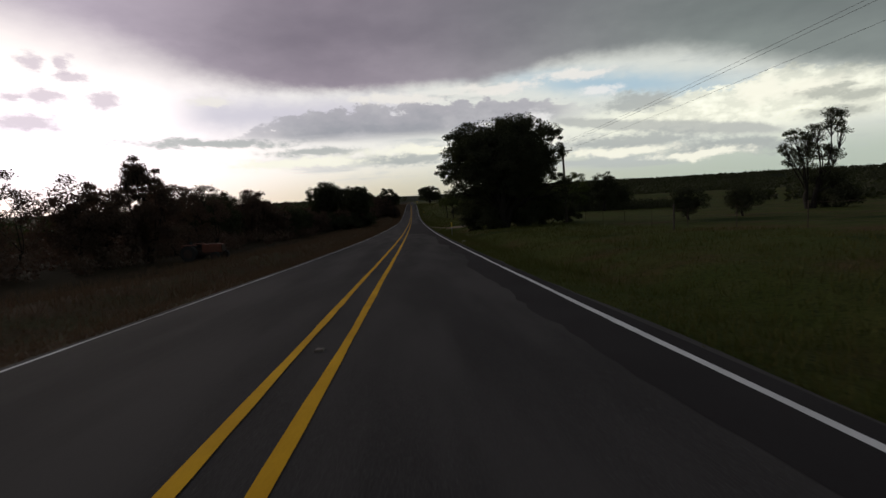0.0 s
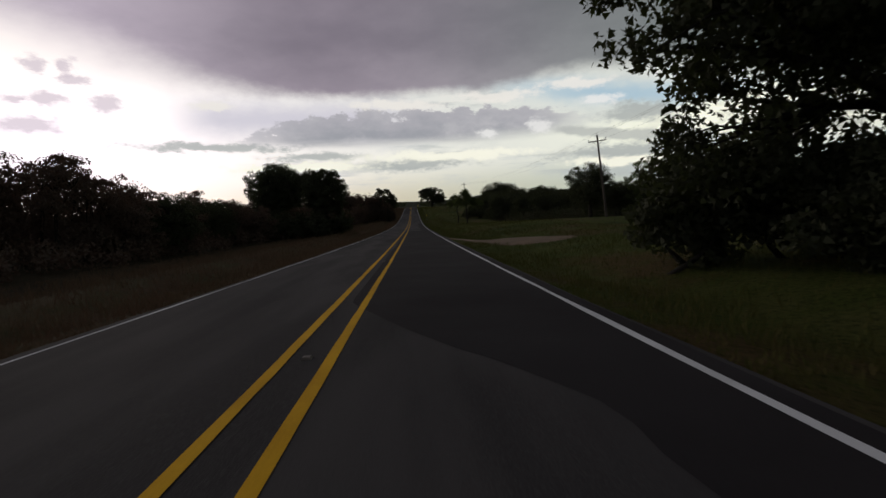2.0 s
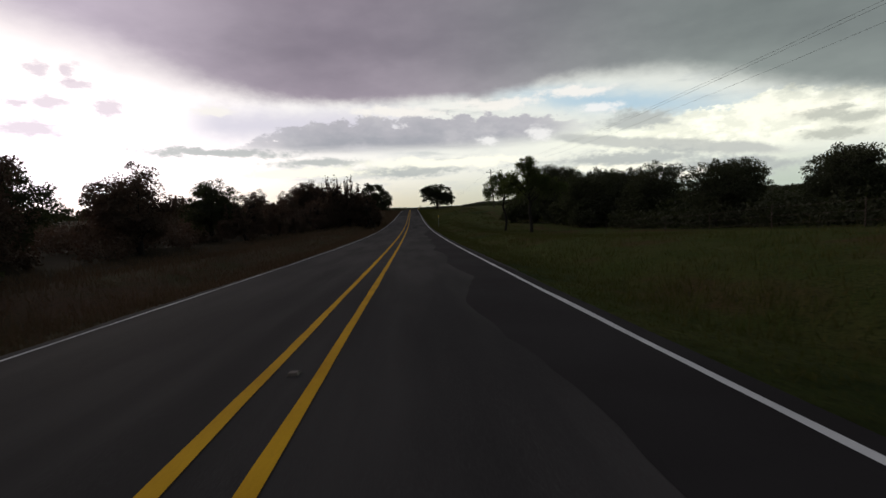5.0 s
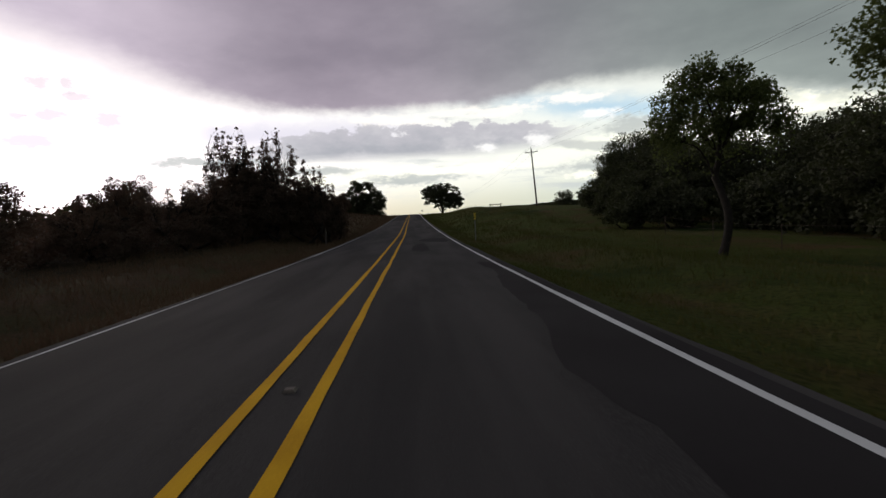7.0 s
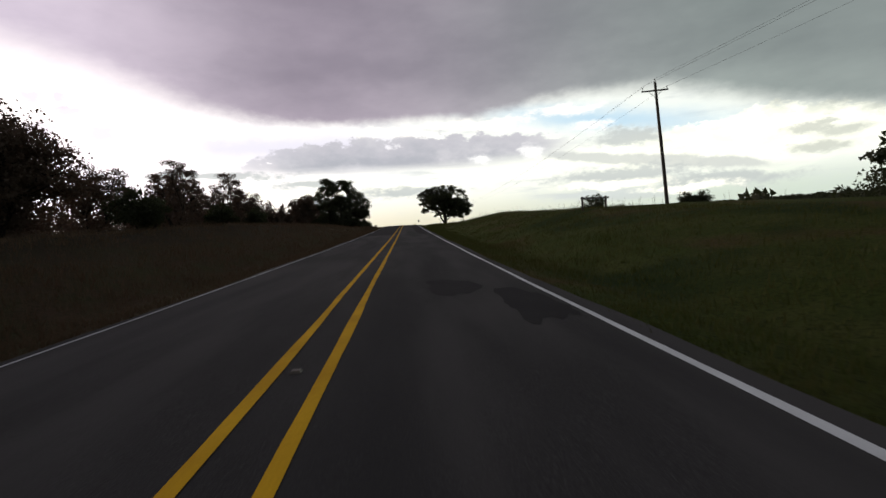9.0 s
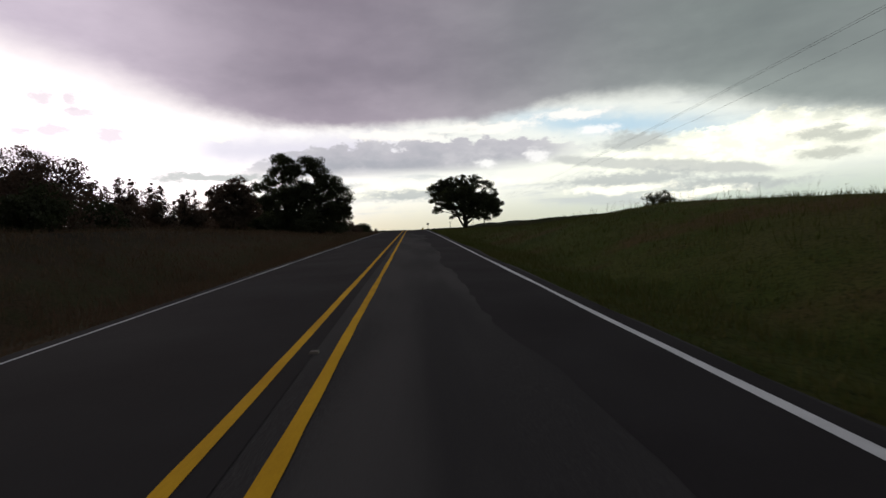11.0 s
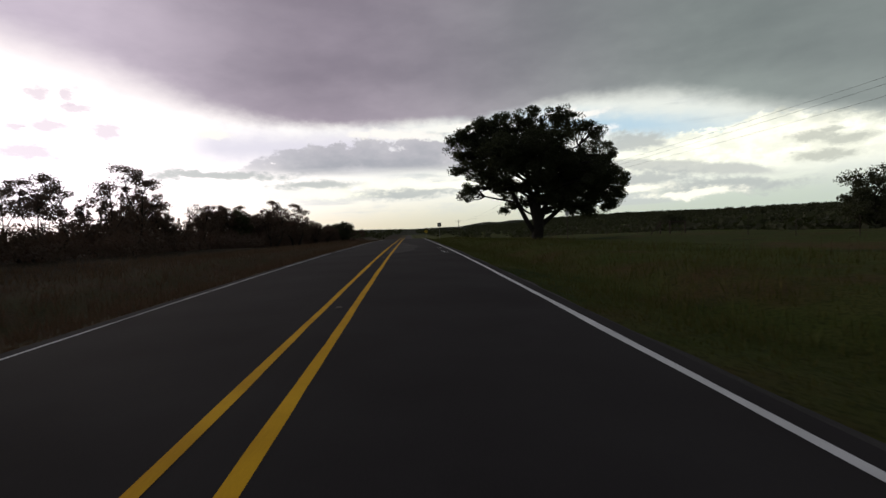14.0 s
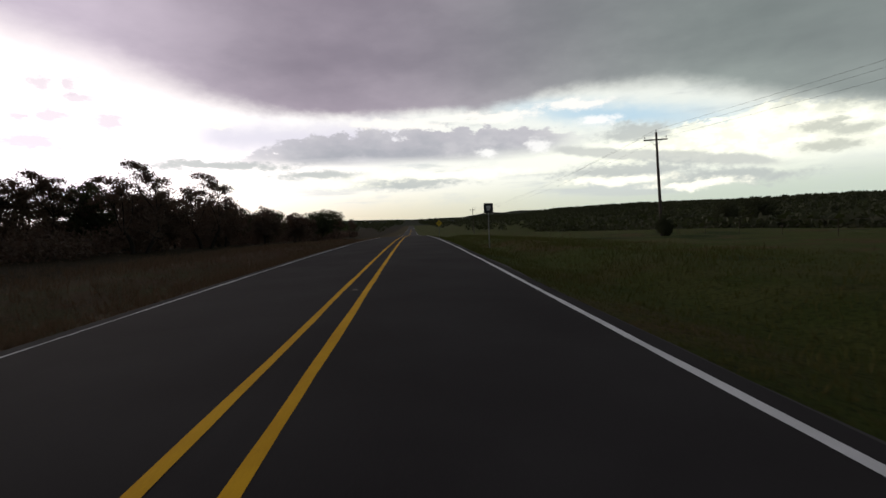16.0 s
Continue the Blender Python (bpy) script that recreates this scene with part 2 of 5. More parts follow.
def join(pieces):
    vs, fs, o = [], [], 0
    for v, f in pieces:
        vs.append(v), fs.append(f + o)
        o += len(v)
    return np.concatenate(vs), np.concatenate(fs)


# ------------------------------------------------------------ materials


def material(name, colour, rough=0.8, metal=0.0, vary=None, scale=3.0, fine=40.0, bump=0.0, island=0.0, spec=0.5, translucent=0.0, through_colour=None, obrand=0.0):
    """Principled paint with two scales of mottling, relief and variation from piece to piece."""
    m = bpy.data.materials.new(name)
    m.use_nodes = True
    nt = m.node_tree
    p = nt.nodes["Principled BSDF"]
    p.inputs["Roughness"].default_value, p.inputs["Metallic"].default_value = rough, metal
    p.inputs["Specular IOR Level"].default_value = spec
    co = nt.nodes.new("ShaderNodeTexCoord")
    n1, n2 = nt.nodes.new("ShaderNodeTexNoise"), nt.nodes.new("ShaderNodeTexNoise")
    n1.inputs["Scale"].default_value, n2.inputs["Scale"].default_value = scale, fine
    n1.inputs["Detail"].default_value, n2.inputs["Detail"].default_value = 6.0, 3.0
    for n in (n1, n2):
        nt.links.new(co.outputs["Object"], n.inputs["Vector"])
    add = nt.nodes.new("ShaderNodeMath")
    add.operation = "MULTIPLY_ADD"
    nt.links.new(n2.outputs["Fac"], add.inputs[0])
    add.inputs[1].default_value = 0.5
    nt.links.new(n1.outputs["Fac"], add.inputs[2])
    fac = add.outputs[0]
    if island or obrand:
        g = nt.nodes.new("ShaderNodeNewGeometry" if island else "ShaderNodeObjectInfo")
        add2 = nt.nodes.new("ShaderNodeMath")
        add2.operation = "MULTIPLY_ADD"
        nt.links.new(g.outputs["Random Per Island" if island else "Random"], add2.inputs[0])
        add2.inputs[1].default_value = island or obrand
        nt.links.new(fac, add2.inputs[2])
        fac = add2.outputs[0]
    mr = nt.nodes.new("ShaderNodeMapRange")
    nt.links.new(fac, mr.inputs[0])
    mr.inputs[1].default_value, mr.inputs[2].default_value = 0.5, 1.0 + (island or obrand)
    mx = nt.nodes.new("ShaderNodeMix")
    mx.data_type = "RGBA"
    nt.links.new(mr.outputs[0], mx.inputs[0])
    mx.inputs[6].default_value = (*colour, 1)
    mx.inputs[7].default_value = (*(vary or [c * 0.6 for c in colour]), 1)
    nt.links.new(mx.outputs[2], p.inputs["Base Color"])
    if bump:
        b = nt.nodes.new("ShaderNodeBump")
        b.inputs["Strength"].default_value = bump
        b.inputs["Distance"].default_value = 0.02
        nt.links.new(add.outputs[0], b.inputs["Height"])
        nt.links.new(b.outputs[0], p.inputs["Normal"])
    if translucent:
        tr = nt.nodes.new("ShaderNodeBsdfTranslucent")
        tr.inputs[0].default_value = (*(through_colour or colour), 1)
        ms = nt.nodes.new("ShaderNodeMixShader")
        ms.inputs[0].default_value = translucent
        nt.links.new(p.outputs[0], ms.inputs[1])
        nt.links.new(tr.outputs[0], ms.inputs[2])
        nt.links.new(ms.outputs[0], nt.nodes["Material Output"].inputs[0])
    return m


def ground_material():
    """Pasture: green on one side of the road, dry russet grass on the other, with bare and tall patches."""
    m = bpy.data.materials.new("pasture")
    m.use_nodes = True
    nt = m.node_tree
    p = nt.nodes["Principled BSDF"]
    p.inputs["Roughness"].default_value = 0.95
    p.inputs["Specular IOR Level"].default_value = 0.02
    co = nt.nodes.new("ShaderNodeTexCoord")

    def noise_tex(scale, detail=6.0, rough=0.6):
        n = nt.nodes.new("ShaderNodeTexNoise")
        nt.links.new(co.outputs["Object"], n.inputs["Vector"])
        n.inputs["Scale"].default_value, n.inputs["Detail"].default_value, n.inputs["Roughness"].default_value = scale, detail, rough
        return n.outputs["Fac"]

    def ramp(v, lo, hi):
        n = nt.nodes.new("ShaderNodeMapRange")
        n.interpolation_type = "SMOOTHSTEP"
        nt.links.new(v, n.inputs[0])
        n.inputs[1].default_value, n.inputs[2].default_value = lo, hi
        return n.outputs[0]

    def mix(f, a, b):
        n = nt.nodes.new("ShaderNodeMix")
        n.data_type = "RGBA"
        nt.links.new(f, n.inputs[0])
        for s, v in ((n.inputs[6], a), (n.inputs[7], b)):
            if isinstance(v, tuple):
                s.default_value = (*v, 1)
            else:
                nt.links.new(v, s)
        return n.outputs[2]

    big, mid, fine = noise_tex(0.05), noise_tex(0.6), noise_tex(9.0, 8.0, 0.7)
    green = mix(ramp(mid, 0.35, 0.65), (0.069, 0.091, 0.022), (0.094, 0.104, 0.031))
    green = mix(ramp(big, 0.58, 0.74), green, (0.115, 0.105, 0.042))
    patch = noise_tex(0.17, 5.0, 0.62)
    green = mix(ramp(patch, 0.50, 0.66), green, (0.112, 0.078, 0.036))
    green = mix(ramp(noise_tex(0.11, 4.0, 0.6), 0.54, 0.68), green, (0.036, 0.056, 0.018))
    dry = mix(ramp(mid, 0.35, 0.65), (0.095, 0.062, 0.040), (0.075, 0.070, 0.034))
    dry = mix(ramp(big, 0.55, 0.7), dry, (0.105, 0.062, 0.042))
    sep = nt.nodes.new("ShaderNodeSeparateXYZ")
    nt.links.new(co.outputs["Object"], sep.inputs[0])
    wob = nt.nodes.new("ShaderNodeMath")
    wob.operation = "MULTIPLY_ADD"
    nt.links.new(big, wob.inputs[0])
    wob.inputs[1].default_value = 6.0
    nt.links.new(sep.outputs[0], wob.inputs[2])
    col = mix(ramp(wob.outputs[0], -2.0, 4.0), dry, green)
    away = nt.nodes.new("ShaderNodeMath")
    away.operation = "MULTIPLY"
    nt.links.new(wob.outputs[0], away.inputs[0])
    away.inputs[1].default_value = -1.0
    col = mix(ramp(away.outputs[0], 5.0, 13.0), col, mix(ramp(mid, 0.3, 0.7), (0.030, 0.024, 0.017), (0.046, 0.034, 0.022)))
    col = mix(ramp(sep.outputs[0], 330.0, 520.0), col, (0.022, 0.030, 0.016))
    col = mix(ramp(sep.outputs[1], 1100.0, 1500.0), col, (0.024, 0.030, 0.018))
    col = mix(ramp(fine, 0.42, 0.72), col, (0.028, 0.034, 0.014))
    nt.links.new(col, p.inputs["Base Color"])
    b = nt.nodes.new("ShaderNodeBump")
    b.inputs["Strength"].default_value, b.inputs["Distance"].default_value = 0.9, 0.12
    nt.links.new(fine, b.inputs["Height"])
    nt.links.new(b.outputs[0], p.inputs["Normal"])
    return m


def asphalt_material():
    """Worn chip seal with darker resealed strips along the lane edge."""
    m = bpy.data.materials.new("asphalt")
    m.use_nodes = True
    nt = m.node_tree
    p = nt.nodes["Principled BSDF"]
    p.inputs["Specular IOR Level"].default_value = 0.04
    co = nt.nodes.new("ShaderNodeTexCoord")
    sep = nt.nodes.new("ShaderNodeSeparateXYZ")
    nt.links.new(co.outputs["Object"], sep.inputs[0])

    def math_node(op, a, b=0.0, c=0.0):
        n = nt.nodes.new("ShaderNodeMath")
        n.operation = op
        for s, v in zip(n.inputs, (a, b, c)):
            if isinstance(v, (int, float)):
                s.default_value = v
            else:
                nt.links.new(v, s)
        return n.outputs[0]

    def along(kx, ky, off):
        n = nt.nodes.new("ShaderNodeCombineXYZ")
        nt.links.new(math_node("MULTIPLY", sep.outputs[0], kx), n.inputs[0])
        nt.links.new(math_node("MULTIPLY", sep.outputs[1], ky), n.inputs[1])
        n.inputs[2].default_value = off
        return n.outputs[0]

    def noise_tex(vec, scale, detail=5.0):
        n = nt.nodes.new("ShaderNodeTexNoise")
        nt.links.new(vec, n.inputs["Vector"])
        n.inputs["Scale"].default_value, n.inputs["Detail"].default_value = scale, detail
        return n.outputs["Fac"]

    def ramp(v, lo, hi):
        n = nt.nodes.new("ShaderNodeMapRange")
        n.interpolation_type = "SMOOTHSTEP"
        nt.links.new(v, n.inputs[0])
        n.inputs[1].default_value, n.inputs[2].default_value = lo, hi
        return n.outputs[0]

    def mix(f, a, b):
        n = nt.nodes.new("ShaderNodeMix")
        n.data_type = "RGBA"
        nt.links.new(f, n.inputs[0])
        for s, v in ((n.inputs[6], a), (n.inputs[7], b)):
            if isinstance(v, tuple):
                s.default_value = (*v, 1)
            else:
                nt.links.new(v, s)
        return n.outputs[2]

    stone = noise_tex(co.outputs["Object"], 90.0, 2.0)
    blot = noise_tex(along(0.9, 0.16, 0.0), 1.0)
    base = mix(ramp(blot, 0.35, 0.65), (0.043, 0.041, 0.040), (0.077, 0.073, 0.070))
    base = mix(ramp(stone, 0.45, 0.7), base, (0.083, 0.081, 0.078))
    # tar stains and dulled wheel tracks
    track = noise_tex(along(0.7, 0.05, 4.0), 1.0, 6.0)
    base = mix(ramp(track, 0.45, 0.75), base, (0.040, 0.039, 0.039))
    nt.links.new(base, p.inputs["Base Color"])
    r = nt.nodes.new("ShaderNodeMapRange")
    nt.links.new(stone, r.inputs[0])
    r.inputs[3].default_value, r.inputs[4].default_value = 0.80, 1.0
    nt.links.new(r.outputs[0], p.inputs["Roughness"])
    b = nt.nodes.new("ShaderNodeBump")
    b.inputs["Strength"].default_value, b.inputs["Distance"].default_value = 0.6, 0.008
    nt.links.new(stone, b.inputs["Height"])
    nt.links.new(b.outputs[0], p.inputs["Normal"])
    return m


PASTURE = ground_material()
ASPHALT = asphalt_material()
WHITE_PAINT = material("white_road_paint", (0.86, 0.88, 0.87), 0.9, vary=(0.62, 0.64, 0.63), scale=1.5, fine=60, bump=0.2, spec=0.08)
YELLOW_PAINT = material("yellow_road_paint", (0.85, 0.49, 0.022), 0.9, vary=(0.62, 0.33, 0.016), scale=1.2, fine=50, bump=0.2, spec=0.08)
PATCH = material("fresh_tar", (0.029, 0.0265, 0.027), 0.95, vary=(0.046, 0.044, 0.044), scale=0.5, fine=90, bump=0.4, spec=0.04)
TAR = material("worn_tar", (0.031, 0.030, 0.030), 0.95, vary=(0.044, 0.042, 0.042), scale=1.2, fine=70, bump=0.4, spec=0.04)
GRAVEL = material("caliche_gravel", (0.19, 0.128, 0.080), 0.95, vary=(0.115, 0.082, 0.052), scale=0.7, fine=25, bump=0.8, spec=0.2)
BARK = material("bark", (0.042, 0.036, 0.030), 0.95, vary=(0.022, 0.019, 0.016), scale=6, fine=30, bump=0.8, spec=0.2)
LEAF = material("oak_leaf", (0.050, 0.054, 0.034), 0.75, vary=(0.074, 0.076, 0.046), scale=0.5, fine=8, island=0.6, spec=0.08, translucent=0.18, through_colour=(0.07, 0.09, 0.02))
LEAF_LIGHT = material("feathery_leaf", (0.068, 0.088, 0.032), 0.7, vary=(0.100, 0.118, 0.044), scale=0.5, fine=8, island=0.6, spec=0.12, translucent=0.35, through_colour=(0.12, 0.15, 0.04))
# foliage on the sun's side: reddish glare and veil put into its colour
LEAF_GLARE = material("glare_leaf", (0.096, 0.076, 0.058), 0.7, vary=(0.120, 0.084, 0.064), scale=0.5, fine=8, island=0.6, spec=0.08, translucent=0.22, through_colour=(0.15, 0.085, 0.055))
GRASS = material("green_grass_blade", (0.074, 0.100, 0.023), 0.9, vary=(0.135, 0.098, 0.042), scale=0.17, fine=2, island=0.5, spec=0.04, translucent=0.2)
DRY_GRASS = material("dry_grass_blade", (0.150, 0.088, 0.058), 0.85, vary=(0.085, 0.080, 0.036), scale=0.25, fine=3, island=0.7, spec=0.15, translucent=0.2)
WOOD = material("weathered_pole_wood", (0.10, 0.080, 0.062), 0.9, vary=(0.055, 0.045, 0.036), scale=2.5, fine=40, bump=0.5)
CERAMIC = material("brown_glaze", (0.10, 0.075, 0.06), 0.25)
WIRE = material("aluminium_wire", (0.12, 0.12, 0.125), 0.55, metal=0.6)
STEEL = material("galvanised_steel", (0.30, 0.31, 0.32), 0.5, metal=0.7, vary=(0.2, 0.2, 0.21), scale=8, fine=60)
RUST = material("rusty_pipe", (0.075, 0.045, 0.032), 0.85, vary=(0.045, 0.032, 0.026), scale=6, fine=40, bump=0.3)
REFLECTOR = material("yellow_reflector", (0.85, 0.62, 0.04), 0.3, vary=(0.75, 0.52, 0.03), scale=20, fine=120)
AMBER = material("amber_marker", (0.075, 0.062, 0.045), 0.55, vary=(0.11, 0.09, 0.06), scale=20, fine=90)
SIGN_WHITE = material("white_sign_face", (0.78, 0.78, 0.76), 0.45, vary=(0.62, 0.62, 0.6), scale=3, fine=40)
SIGN_DARK = material("black_sign_face", (0.025, 0.026, 0.028), 0.4, vary=(0.04, 0.04, 0.042), scale=5, fine=40)
SIGN_YELLOW = material("yellow_sign_face", (0.72, 0.50, 0.02), 0.4, vary=(0.6, 0.4, 0.02), scale=5, fine=40)
RED_PAINT = material("faded_red_paint", (0.22, 0.065, 0.035), 0.6, vary=(0.13, 0.05, 0.03), scale=3, fine=30, bump=0.1)
RUBBER = material("tyre_rubber", (0.022, 0.022, 0.022), 0.9, vary=(0.04, 0.037, 0.034), scale=5, fine=40)
PAPER = material("litter_paper", (0.65, 0.64, 0.60), 0.8, vary=(0.5, 0.48, 0.45), scale=8, fine=40)

# ------------------------------------------------------------ lie of the land
PROFILE_Y = [-400, -150, -60, 0, 24.4, 48.8, 73.2, 97.6, 122, 146.4, 170.8, 195.2, 219.6, 244, 268.4, 292.8, 317.2, 341.6, 366, 390.4, 412, 436, 470, 520, 600, 750, 1000, 9000]
PROFILE_Z = [12.0, 8.0, 3.45, 0.0, -1.4, -2.64, -3.69, -4.65, -5.52, -6.27, -6.81, -7.04, -6.92, -6.57, -6.13, -5.62, -5.1, -4.68, -4.49, -4.58, -4.62, -4.9, -5.7, -7.2, -9.3, -11.0, -11.5, -11.5]
_fy = np.arange(-400, 1400, 1.0)
_fz = np.interp(_fy, PROFILE_Y, PROFILE_Z)
_k = np.exp(-0.5 * (np.arange(-30, 31) / 9.0) ** 2)
_fz = np.convolve(np.pad(_fz, 30, mode="edge"), _k / _k.sum(), "valid")


def road_z(y):
    return np.interp(y, _fy, _fz)


def smooth(v, lo, hi):
    t = np.clip((np.asarray(v, float) - lo) / (hi - lo), 0, 1)
    return t * t * (3 - 2 * t)


_rng = np.random.RandomState(5)
_waves = [(_rng.uniform(-1, 1, 2), _rng.uniform(0, 6.28)) for _ in range(14)]


def wavy(x, y, size):
    """Gentle uneven ground, about -1 to 1, with swells of that size in metres."""
    s = 0.0
    for i, (k, p) in enumerate(_waves):
        s = s + np.sin((x * k[0] + y * k[1]) * 6.28 / size * (0.6 + 0.25 * i) + p) / (1 + 0.35 * i)
    return s / 3.0


RIGHT_Y = [-100, 0, 60, 85, 110, 140, 165, 195, 215, 240, 262, 285, 296, 310, 325, 340, 365, 395, 440, 520, 700]
RIGHT_Z = [0.2, 0.0, 0.2, 0.3, 0.9, 0.5, -0.5, -0.9, -0.2, 1.3, 1.7, 1.7, 1.8, 1.1, 0.3, -0.1, -0.2, -0.3, -0.7, -0.5, 0.0]
LEFT_Y = [-100, 0, 60, 130, 200, 225, 245, 270, 300, 330, 360, 400, 480, 600]
LEFT_Z = [-0.8, -0.9, -0.9, -0.6, -0.3, 0.6, 1.6, 2.0, 1.7, 0.8, 0.0, -0.4, -0.4, 0.0]


def ground_z(x, y):
    x, y = np.asarray(x, float), np.asarray(y, float)
    far = smooth(np.abs(x), 90, 420)
    base = road_z(y) * (1 - far) + far * (-6.0)
    r = np.interp(y, RIGHT_Y, RIGHT_Z)
    l = np.interp(y, LEFT_Y, LEFT_Z)
    ditch = -0.45 * np.exp(-((np.abs(x) - 6.6) / 1.7) ** 2) * (1 - 0.8 * np.where(x > 0, np.exp(-((y - 81) / 9.0) ** 2), 0.0)) - 0.05 * smooth(np.abs(x), 3.5, 4.3)
    side = np.where(x > 0, r * smooth(x, 6.5, 17) * (1 - 0.75 * smooth(x, 26, 62)), l * smooth(-x, 6.5, 17)) * (1 - far)
    # the pasture ends at a brow and falls to a wooded hollow
    hollow = -3.6 * smooth(x, 42, 80) * smooth(y, 300, 345) * (1 - smooth(y, 620, 820)) * (1 - smooth(x, 200, 330))
    rough = wavy(x, y, 21.0) * 0.13 * smooth(np.abs(x), 5, 14) + wavy(x + 300, y, 160.0) * 0.5 * smooth(np.abs(x), 40, 160)
    # wooded ridge far off on one side and low hills beyond the end of the road
    ridge = np.interp(y, [300, 500, 600, 740, 1230, 2400, 3600], [0.0, 3.0, 7.5, 13.5, 16.0, 30.0, 40.0]) * smooth(x, 300, 540) * (0.88 + 0.2 * wavy(x, y, 500.0))
    hills = (21 + 9 * wavy(x * 0.7, y * 0.4, 900.0)) * smooth(y, 1500, 2600) * (1 - 0.35 * smooth(-x, 100, 900))
    under = -0.02 - 0.018 * np.minimum(np.abs(x), 4.2) - 0.07 * (1 - smooth(np.abs(x), 3.2, 3.7))
    return base + ditch + side + hollow + rough + np.maximum(ridge, hills * 0.9) + under


def steps(*runs):
    out = []
    for a, b, d in runs:
        out += list(np.arange(a, b, d))
    return np.array(out + [runs[-1][1]])


def make_ground():
    xs = steps((-4200, -1200, 300), (-1200, -300, 75), (-300, -60, 12), (-60, -16, 2.0), (-16, 20, 0.6), (20, 70, 2.0), (70, 330, 13), (330, 1500, 50), (1500, 4200, 300))
    ys = steps((-900, -100, 80), (-100, -20, 8), (-20, 480, 1.6), (480, 700, 8), (700, 2600, 60), (2600, 4500, 300))
    X, Y = np.meshgrid(xs, ys, indexing="ij")
    v = np.stack([X, Y, ground_z(X, Y)], -1).reshape(-1, 3)
    n, m = len(xs), len(ys)
    i, j = np.meshgrid(np.arange(n - 1), np.arange(m - 1), indexing="ij")
    f = np.stack([i * m + j, (i + 1) * m + j, (i + 1) * m + j + 1, i * m + j + 1], -1).reshape(-1, 4)
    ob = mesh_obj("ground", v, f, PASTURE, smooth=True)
    tagged(ob, "rolling pasture, green beside one verge, dry russet beside the other", "ground", kind="structure")


make_ground()


def ribbon(name, x0, x1, ys, lift, mat, label, jitter=0.0, cross=2, seed=1, kind="structure", category="", drift=0.0):
    """A strip that lies on the road between two offsets."""
    rng = np.random.RandomState(seed)
    t = np.linspace(0, 1, cross)
    ys = np.asarray(ys, float)
    jl = np.convolve(rng.normal(0, 1, len(ys) + 4), np.ones(5) / 5, "valid") * jitter
    jr = np.convolve(rng.normal(0, 1, len(ys) + 4), np.ones(5) / 5, "valid") * jitter
    X = (x0 + jl)[:, None] * (1 - t) + (x1 + jr)[:, None] * t + drift * np.exp(-((ys - 213) / 13.0) ** 2)[:, None]
    Y = np.repeat(ys[:, None], cross, 1)
    Z = road_z(Y) - 0.018 * np.abs(X) + lift
    v = np.stack([X, Y, Z], -1).reshape(-1, 3)
    i, j = np.meshgrid(np.arange(len(ys) - 1), np.arange(cross - 1), indexing="ij")
    f = np.stack([i * cross + j, i * cross + j + 1, (i + 1) * cross + j + 1, (i + 1) * cross + j], -1).reshape(-1, 4)
    return tagged(mesh_obj(name, v, f, mat, smooth=True), label, category, kind=kind)


ROAD_Y = steps((-80, 480, 1.0), (480, 1200, 6))
ribbon("road", -3.66, 3.78, ROAD_Y, 0.0, ASPHALT, "dark worn two-lane country road with resealed strips", jitter=0.10, cross=13, category="road")
LINE_Y = steps((-80, 480, 0.5), (480, 900, 6))
for _n, _x, _w, _m, _s, _l in (("edge_line", 3.455, 0.095, WHITE_PAINT, 2, "solid white edge line along the road's verge"),
                              ("edge_line", -3.455, 0.050, WHITE_PAINT, 3, "solid white edge line along the road's far verge"),
                              ("centre_line", 0.24, 0.108, YELLOW_PAINT, 4, "solid yellow line of the double centre marking"),
                              ("centre_line", -0.24, 0.108, YELLOW_PAINT, 5, "solid yellow line of the double centre marking")):
    ribbon(_n, _x - _w / 2, _x + _w / 2, LINE_Y, 0.005, _m, _l, jitter=0.015, seed=_s, category="road marking", drift=0.085 if _n == "centre_line" else 0.0)


def reseal(name, y0, y1, inner, outer, seed, knots=None):
    """A darker resealed strip with a ragged, wandering border, one skin above the road."""
    rng = np.random.RandomState(seed)
    ys = np.arange(y0, y1, 0.4)
    a = np.interp(ys, *knots) if knots else np.full(len(ys), float(inner))
    k = np.ones(5) / 5
    a = a + np.convolve(rng.normal(0, 0.16, len(ys) + 4), k, "valid") + 0.14 * np.sin(ys / 3.1 + seed) + 0.09 * np.sin(ys / 1.3)
    a = np.clip(a, 0.0, 3.36) if outer > 0 else np.clip(a, -3.36, 0.0)
    t = np.linspace(0, 1, 5)
    X = a[:, None] * (1 - t) + outer * t
    Y = np.repeat(ys[:, None], 5, 1)
    v = np.stack([X, Y, road_z(Y) - 0.018 * np.abs(X) + (0.0030 if outer > 0 else 0.0018)], -1).reshape(-1, 3)
    i, j = np.meshgrid(np.arange(len(ys) - 1), np.arange(4), indexing="ij")
    f = np.stack([i * 5 + j, i * 5 + j + 1, (i + 1) * 5 + j + 1, (i + 1) * 5 + j], -1).reshape(-1, 4)
    if outer < 0:
        f = f[:, ::-1].copy()
    return tagged(mesh_obj(name, v, f, PATCH, smooth=True), "dark resealed asphalt with a ragged border", "road patch", kind="structure")


